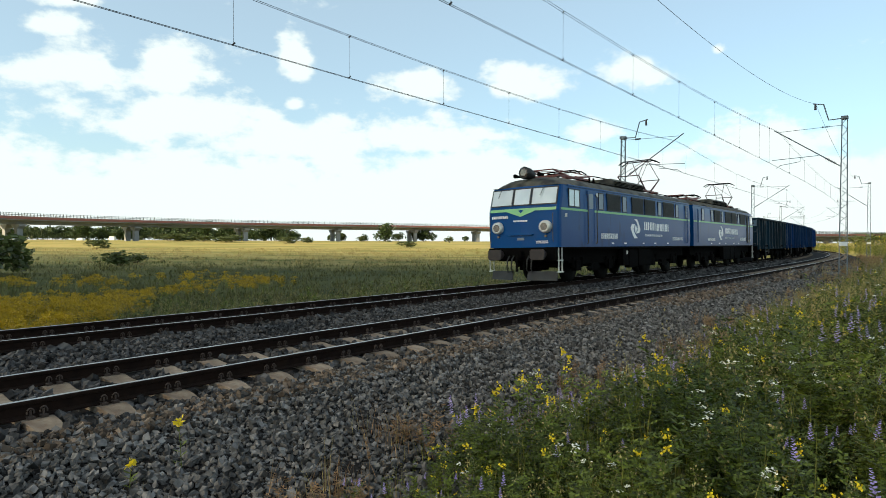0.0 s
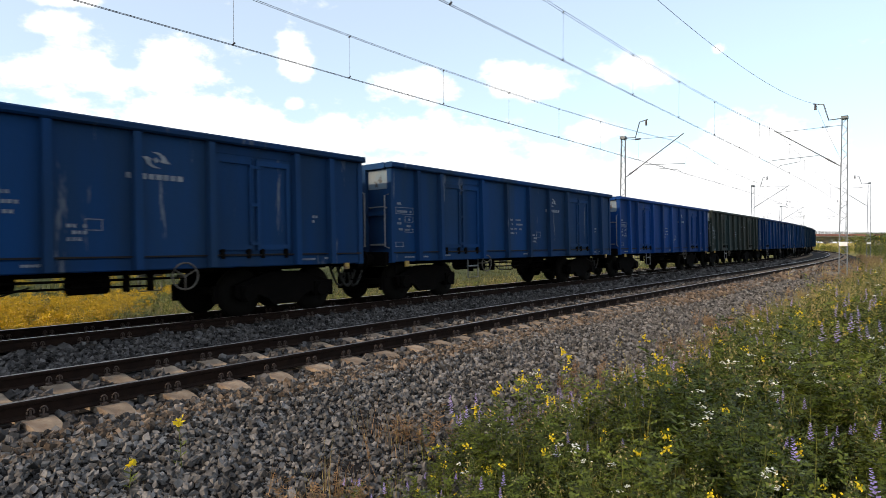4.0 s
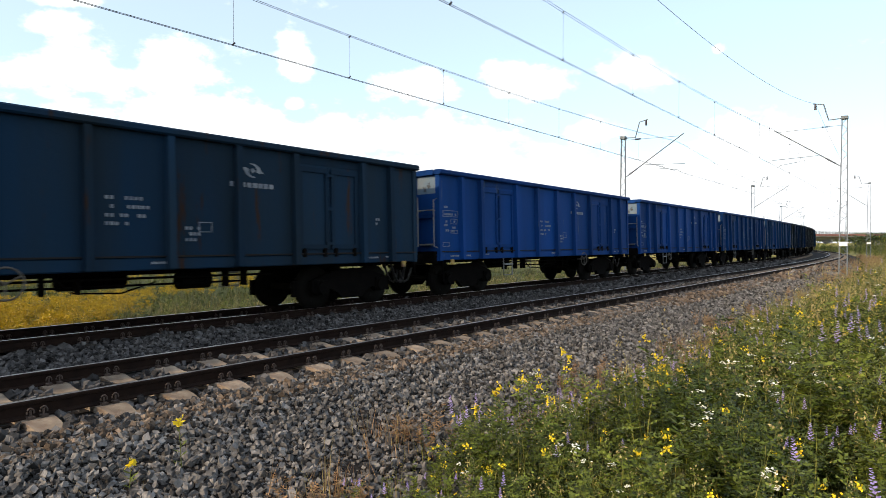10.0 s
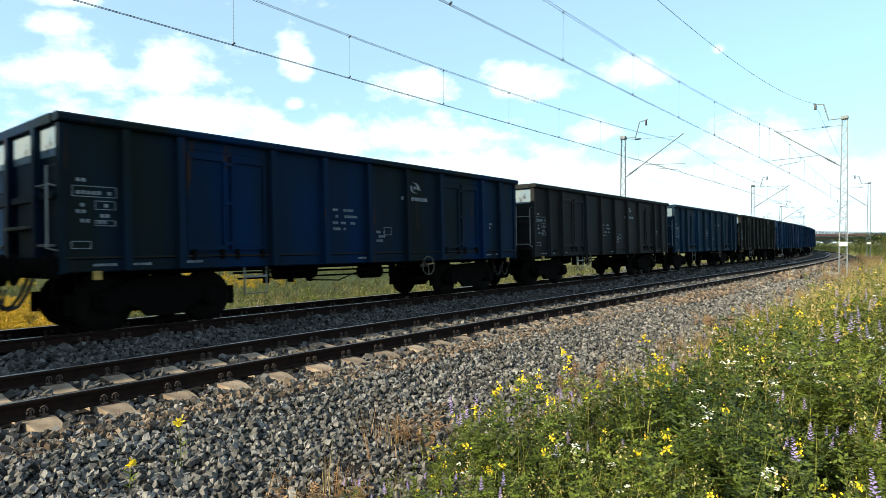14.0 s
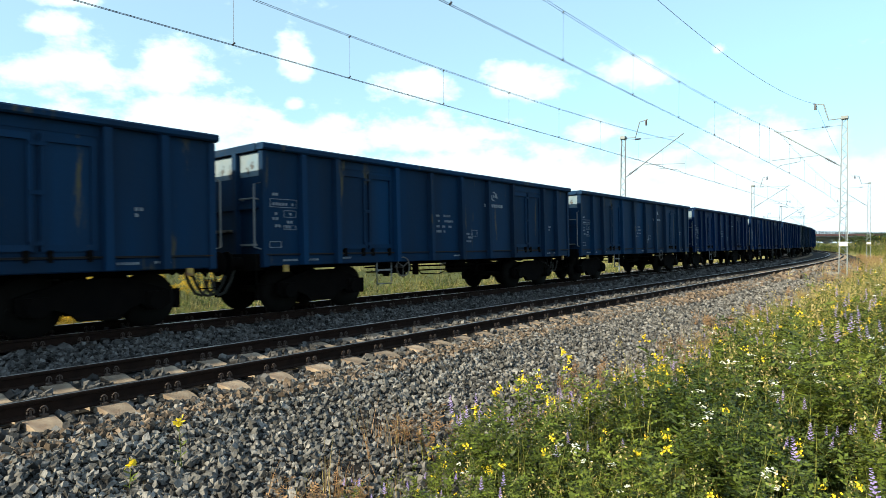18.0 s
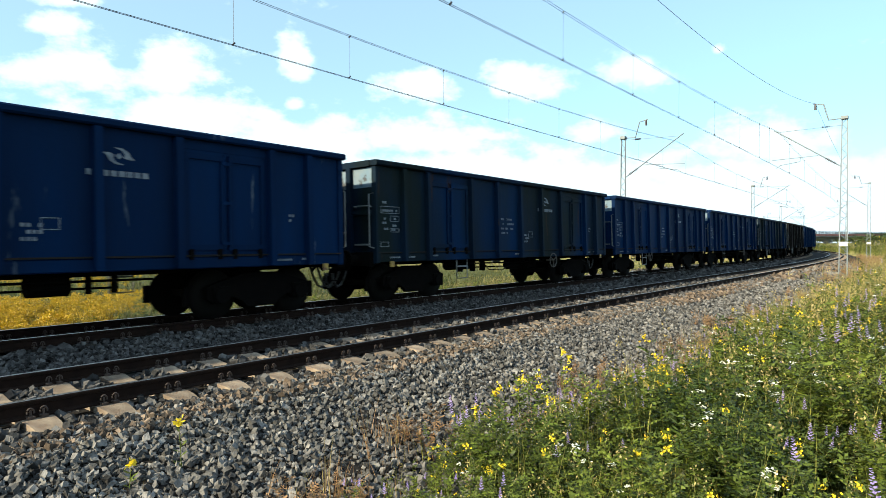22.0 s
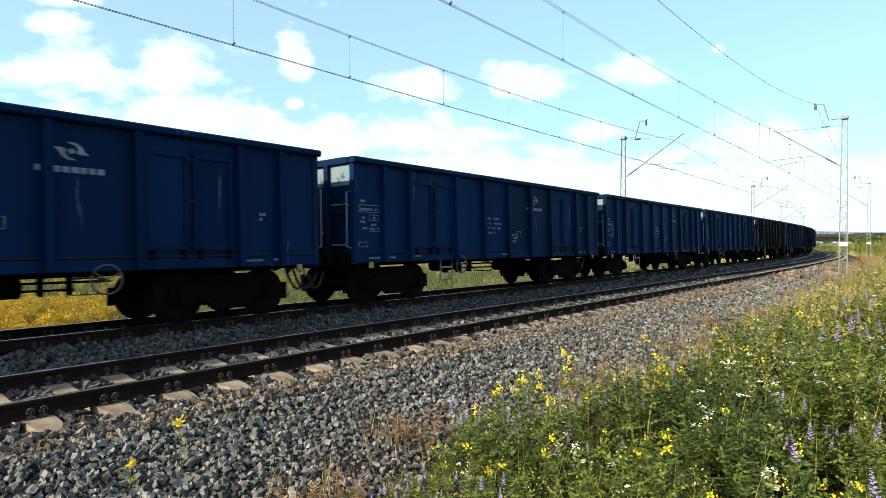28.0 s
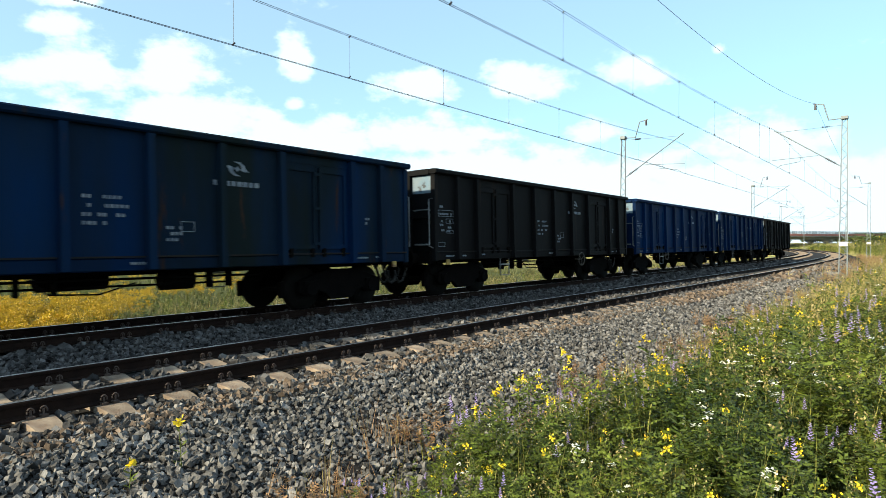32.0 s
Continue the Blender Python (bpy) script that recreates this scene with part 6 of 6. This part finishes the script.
def plant_out(name, label, category, shapes, pos, scale, rng, pick=None):
    """Sets many plants; one object for each material."""
    out = {}
    pick = rng.integers(0, len(shapes), len(pos)) if pick is None else pick
    ang = rng.uniform(0, 2 * np.pi, len(pos))
    lx, ly = rng.normal(0, 0.09, len(pos)), rng.normal(0, 0.09, len(pos))
    for k, sh in enumerate(shapes):
        idx = np.where(pick == k)[0]
        if not len(idx):
            continue
        ca, sa = np.cos(ang[idx]), np.sin(ang[idx])
        for mat, q in sh.items():
            v = q.reshape(-1, 3)
            x = v[None, :, 0] * ca[:, None] - v[None, :, 1] * sa[:, None] + v[None, :, 2] * lx[idx][:, None]
            y = v[None, :, 0] * sa[:, None] + v[None, :, 1] * ca[:, None] + v[None, :, 2] * ly[idx][:, None]
            z = np.broadcast_to(v[None, :, 2], x.shape)
            w = np.stack([x, y, z], -1) * scale[idx][:, None, None] + pos[idx][:, None, :]
            out.setdefault(mat, []).append(w.reshape(-1, 3))
    for mat, vs in out.items():
        v = np.concatenate(vs)
        f = np.arange(len(v)).reshape(-1, 4)
        ob = part(name + ("" if mat in ("herb", "grass", "meadow", "straw", "russet") else "_flowers"), fast_mesh(name, v, f, M[mat]), None)
        words = {"herb": "dense green leafy", "grass": "tall green", "meadow": "dull green wild", "straw": "dry straw-coloured", "russet": "russet withered", "f_yellow": "small yellow flowers of the",
                 "f_purple": "violet flower spikes of the", "f_white": "small white flowers of the", "f_gold": "golden yellow plumes of the"}[mat]
        tagged(ob, "%s %s" % (words, label), category, kind="stuff")


def verge():
    rng = np.random.default_rng(21)
    kinds = [herb(rng, 0.62) for _ in range(3)] + [herb(rng, 0.8) for _ in range(2)] + [herb(rng, 0.86, 0.04, flower="f_yellow") for _ in range(3)] + [herb(rng, 0.84, 0.04, flower="f_purple") for _ in range(2)] \
        + [herb(rng, 0.86, 0.04, flower="f_white") for _ in range(2)] + [grass(rng, 0.75, 9) for _ in range(2)] + [grass(rng, 0.9, 5, seed=True) for _ in range(2)] + [grass(rng, 0.5, 12, "straw", 0.003) for _ in range(2)]
    weight = np.array([3, 3, 3, 2.5, 2.5, 0.55, 0.55, 0.55, 0.75, 0.75, 0.55, 0.55, 2, 2, 1.4, 1.4, 0.6, 0.6]); weight /= weight.sum()
    P, SC, K = [], [], []

    def zone(s0, s1, o0, o1, n, smin, smax, seedy=0.0, bloom=0.0):
        s, o = rng.uniform(s0, s1, n), rng.uniform(o0, o1, n)
        edge = -3.95 - 0.35 * np.sin(s * 1.7) - 0.25 * np.sin(s * 0.53 + 1)
        ok = o < edge + rng.normal(0, 0.12, n)
        s, o, edge = s[ok], o[ok], edge[ok]
        z = bed_height(o) - 0.02
        p = at_many(s, o, z)
        d = np.hypot(p[:, 0], p[:, 1])
        ok = (d > 1.75) & (p[:, 1] > 0.2)
        p, d, o, edge = p[ok], d[ok], o[ok], edge[ok]
        rise = np.clip((edge - o) / 1.6, 0.0, 1.0)
        lim = np.interp(d, [1.7, 3.5, 6], [0.55, 0.85, 1.0])
        # clumps and hollows
        wave = 0.5 + 0.28 * np.sin(p[:, 0] * 4.1 + 1.7 * np.sin(p[:, 1] * 2.3)) + 0.28 * np.sin(p[:, 1] * 3.7 + 1.3 * np.sin(p[:, 0] * 2.9))
        wave = np.clip(wave, 0, 1)
        P.append(p); SC.append((0.45 + 0.65 * rise) * rng.uniform(smin, smax, len(p)) * lim * (0.62 + 0.62 * wave))
        k = rng.choice(len(kinds), len(p), p=weight)
        k = np.where(rng.random(len(p)) < seedy, rng.integers(14, 16, len(p)), k)
        k = np.where((rng.random(len(p)) < bloom) & (rise < 0.75), rng.choice([5, 6, 7, 8, 9, 8, 9, 10], len(p)), k)
        dry = (rise < 0.15) & (rng.random(len(p)) < 0.35)
        K.append(np.where(dry, rng.integers(16, 18, len(p)), k))

    zone(-9, 3, -8.8, -3.5, 1900, 0.75, 1.15, 0.04, 0.27)
    zone(3, 16, -9.5, -3.6, 1900, 0.8, 1.25, 0.46)
    zone(16, 40, -11, -3.6, 1500, 0.9, 1.4, 0.6)
    zone(90, 190, -16, -4.2, 900, 1.6, 2.6, 0.4)
    zone(40, 90, -14, -3.8, 1000, 1.0, 1.6, 0.55)
    plant_out("verge_weeds", "weeds on the railway verge", "weeds", kinds, np.concatenate(P), np.concatenate(SC), rng, np.concatenate(K))
    # withered stalks along the edge of the stones
    dry = [grass(rng, 0.42, 10, "russet", 0.004) for _ in range(3)] + [herb(rng, 0.36, 0.03, mat="russet") for _ in range(3)] + [grass(rng, 0.5, 8, "straw", 0.003) for _ in range(2)]
    n = 420
    s = rng.uniform(-9, 30, n)
    o = -3.75 - 0.35 * np.sin(s * 1.7) - 0.25 * np.sin(s * 0.53 + 1) + rng.normal(0, 0.20, n)
    p = at_many(s, o, bed_height(o) - 0.02)
    ok = np.hypot(p[:, 0], p[:, 1]) > 2.2
    n = 900
    s = rng.uniform(26, 95, n)
    o = -3.9 + rng.normal(0, 0.75, n)
    far = at_many(s, o, bed_height(o) - 0.02)
    plant_out("withered_weeds", "weeds on the far shoulder of the line", "weeds", dry, far, rng.uniform(1.0, 1.9, n), rng)
    plant_out("dry_weeds", "stalks at the edge of the ballast", "weeds", dry, p[ok], rng.uniform(0.6, 1.1, ok.sum()), rng)


def far_bank():
    rng = np.random.default_rng(31)
    kinds = [grass(rng, 0.8, 14, "meadow", w=0.009) for _ in range(4)] + [grass(rng, 0.95, 8, "meadow", seed=True, w=0.008) for _ in range(2)] + [herb(rng, 0.8, 0.06) for _ in range(3)] + [grass(rng, 0.7, 12, "straw", 0.006)]
    n = 5200
    s = rng.uniform(-16, 62, n)
    o = 5.9 + np.abs(rng.normal(0, 1, n)) * 3.6
    p = at_many(s, o, np.where(o < 9, bed_height(o), -1.15) - 0.03)
    near = np.interp(o, [5.9, 7.2], [0.4, 0.85])
    plant_out("meadow_grass", "grass on the bank behind the tracks", "grass", kinds, p, rng.uniform(0.75, 1.3, n) * near, rng, np.where(rng.random(n) < 0.42, 9, rng.integers(0, 9, n)))
    # goldenrod stands
    gold = [goldenrod(rng, 1.0) for _ in range(4)]
    n = 620
    c = at_many(np.concatenate([rng.uniform(-12, -3.5, 21), rng.uniform(-2, 12, 5)]), np.concatenate([rng.uniform(8.5, 17, 21), rng.uniform(17, 30, 5)]), np.full(26, -1.15))
    k = rng.integers(0, 26, n)
    p = c[k] + np.stack([rng.normal(0, 0.9, n), rng.normal(0, 0.9, n), np.zeros(n)], -1)
    go = rng.uniform(7.4, 15, 560)
    q = at_many(-11 + rng.random(560) * (11 + np.interp(go, [7.4, 9.5, 15], [-3.2, -2.0, 2.0])), go, np.full(560, -1.12))
    p = np.concatenate([p, q])
    plant_out("goldenrod", "goldenrod in the meadow", "wildflowers", gold, p, rng.uniform(0.6, 1.05, len(p)), rng)
    tufts = [far_tuft(rng, 0.45, "meadow") for _ in range(2)] + [far_tuft(rng, 0.4, "meadow") for _ in range(3)] + [far_tuft(rng, 0.35, "straw")]
    n = 9000
    th, d = rng.uniform(0.9, 2.6, n), 14 + 130 * rng.random(n) ** 1.6
    p = np.stack([d * np.cos(th), d * np.sin(th), np.zeros(n)], -1)
    z, o = ground_z(p[:, 0], p[:, 1])
    p[:, 2] = z - 0.03
    ok = o > 8.5
    p, d = p[ok], d[ok]
    pk = np.where(d + rng.normal(0, 12, len(d)) > 75, 5, rng.integers(0, 5, len(d)))
    plant_out("meadow_tufts", "grass tufts over the meadow", "grass", tufts, p, rng.uniform(0.7, 1.2, len(p)) * np.interp(d, [14, 60, 150], [1.0, 1.1, 1.3]), rng, pk)


def lone_flower(s, o, h, k, mat="f_yellow"):
    """A single stalk with a flower head that stands in the stones."""
    rng = np.random.default_rng(70 + k)
    base = at(s, o, float(bed_height(o)) - 0.03)
    pl = tagged(empty("wildflower", Matrix.Translation(base)), "thin green stalk with small yellow flowers growing from the ballast", "wildflower", "wildflowers in the ballast")
    b = Build()
    lean = rng.normal(0, 0.05, 2)
    tip = (lean[0], lean[1], h)
    b.tube([(0, 0, 0), (lean[0] * 0.3, lean[1] * 0.3, h * 0.5), tip], [0.004, 0.003, 0.002], 5)
    for u in (0.5, 0.7, 0.82):
        a = rng.uniform(0, 6.3)
        b.tube([(lean[0] * u * u, lean[1] * u * u, h * u), (lean[0] * u + 0.05 * math.cos(a), lean[1] * u + 0.05 * math.sin(a), h * (u + 0.10))], [0.002, 0.0015], 4)
    part("stalk", b, M["herb"], pl)
    fl, lf = Build(), Build()
    for _ in range(16):
        c = np.array(tip) + rng.normal(0, 0.022, 3)
        a = rng.normal(0, 1, (2, 3)) * 0.013
        fl.add([c - a[0], c - a[1], c + a[0], c + a[1]], [(0, 1, 2, 3)])
    part("flower_head", fl, M[mat], pl, "small yellow flowers")
    for _ in range(9):
        u = rng.uniform(0.1, 0.8)
        c = np.array((lean[0] * u * u, lean[1] * u * u, h * u))
        a = rng.uniform(0, 6.3)
        d = np.array((math.cos(a), math.sin(a), 0.4)) * 0.07
        e = np.array((-math.sin(a), math.cos(a), 0)) * 0.012
        lf.add([c, c + d * 0.5 + e, c + d, c + d * 0.5 - e], [(0, 1, 2, 3)])
    part("leaves", lf, M["herb"], pl)


verge()
far_bank()
for i, (s, o, h) in enumerate(((-6.6, -2.45, 0.42), (-7.07, -2.54, 0.22), (-4.2, -3.86, 0.52), (-4.05, -3.95, 0.44), (-1.6, -3.4, 0.62), (-1.45, -3.5, 0.55), (-3.4, -3.55, 0.42))):
    lone_flower(s, o, h, i)
# ================= movement =================
# trailing rim of the leading wagon along the line, second by second
RUN = [53.35, 35.80, 18.91, 2.59, -13.37, -29.09, -44.67, -60.18, -75.69, -91.24, -106.87, -122.58, -138.4, -154.31, -170.32, -186.41, -202.57, -218.77, -235.0,
       -251.24, -267.47, -283.67, -299.84, -315.96, -332.03, -348.05, -364.04, -380.02, -396.0, -412.03, -428.14, -444.39, -460.85]
RAIL_Z, TILT = FAR_Z + FAR_CANT / 2, -math.degrees(FAR_CANT / 1.5)


def run_at(t):
    """Smooth distance between the whole seconds."""
    i = min(int(t), 31)
    u = t - i
    p = [RUN[max(min(j, 32), 0)] for j in (i - 1, i, i + 1, i + 2)]
    if i == 0:
        p[0] = 2 * p[1] - p[2]
    if i == 31:
        p[3] = 2 * p[2] - p[1]
    return 0.5 * (2 * p[1] + (p[2] - p[0]) * u + (2 * p[0] - 5 * p[1] + 4 * p[2] - p[3]) * u * u + (3 * p[1] - p[0] - 3 * p[2] + p[3]) * u ** 3)


def on_track(s, turned=False):
    s = max(-635.0, min(s, 755.0))
    p = at(s, TRACK_GAP, RAIL_Z)
    return Matrix.Translation(p) @ Matrix.Rotation(heading(s), 4, "Z") @ pose(0, 0, 0, TILT) @ (pose(0, 0, 0, 0, 0, 180) if turned else Matrix())


def spin_wheels():
    """Rolling wheels: one track of keys for each size and direction, shared by all wheelsets that roll alike."""
    done = {}
    for thing, back, turned, mid in TRAIN:
        key = (turned, bool(mid))
        radius = 0.61 if mid else 0.46
        for ws in [o for o in thing.children_recursive if o.name.startswith("wheelset")]:
            if key not in done:
                rows = []
                for i in range(0, 961):
                    t = i / 30
                    a = (RUN[0] - run_at(t)) / radius * (1 if turned else -1)
                    rows.append((t, Matrix.Rotation(a, 4, "Y")))
                walk(ws, rows)
                done[key] = ws.animation_data
            else:
                ws.rotation_mode = "QUATERNION"
                ws.animation_data_create()
                ws.animation_data.action = done[key].action
                ws.animation_data.action_slot = done[key].action_slot


def motions():
    times = [i * 0.5 for i in range(65)]
    for thing, back, turned, mid in TRAIN:
        rows = []
        for t in times:
            s = run_at(t) + back
            if mid:
                # the locomotive halves hang on their middles
                c = s - mid if turned else s + mid
                m = on_track(c, turned) @ Matrix.Translation((-mid, 0, 0))
            else:
                m = on_track(s)
            rows.append((t, m))
        walk(thing, rows)
    high = to_sun * (CLOUD_HIGH / to_sun.z)
    walk(SHADE_CLOUD, [(t, Matrix.Translation(high + CLOUD_DRIFT * t)) for t in (0.0, 8.0, 16.0, 24.0, 32.0)])
    spin_wheels()


motions()
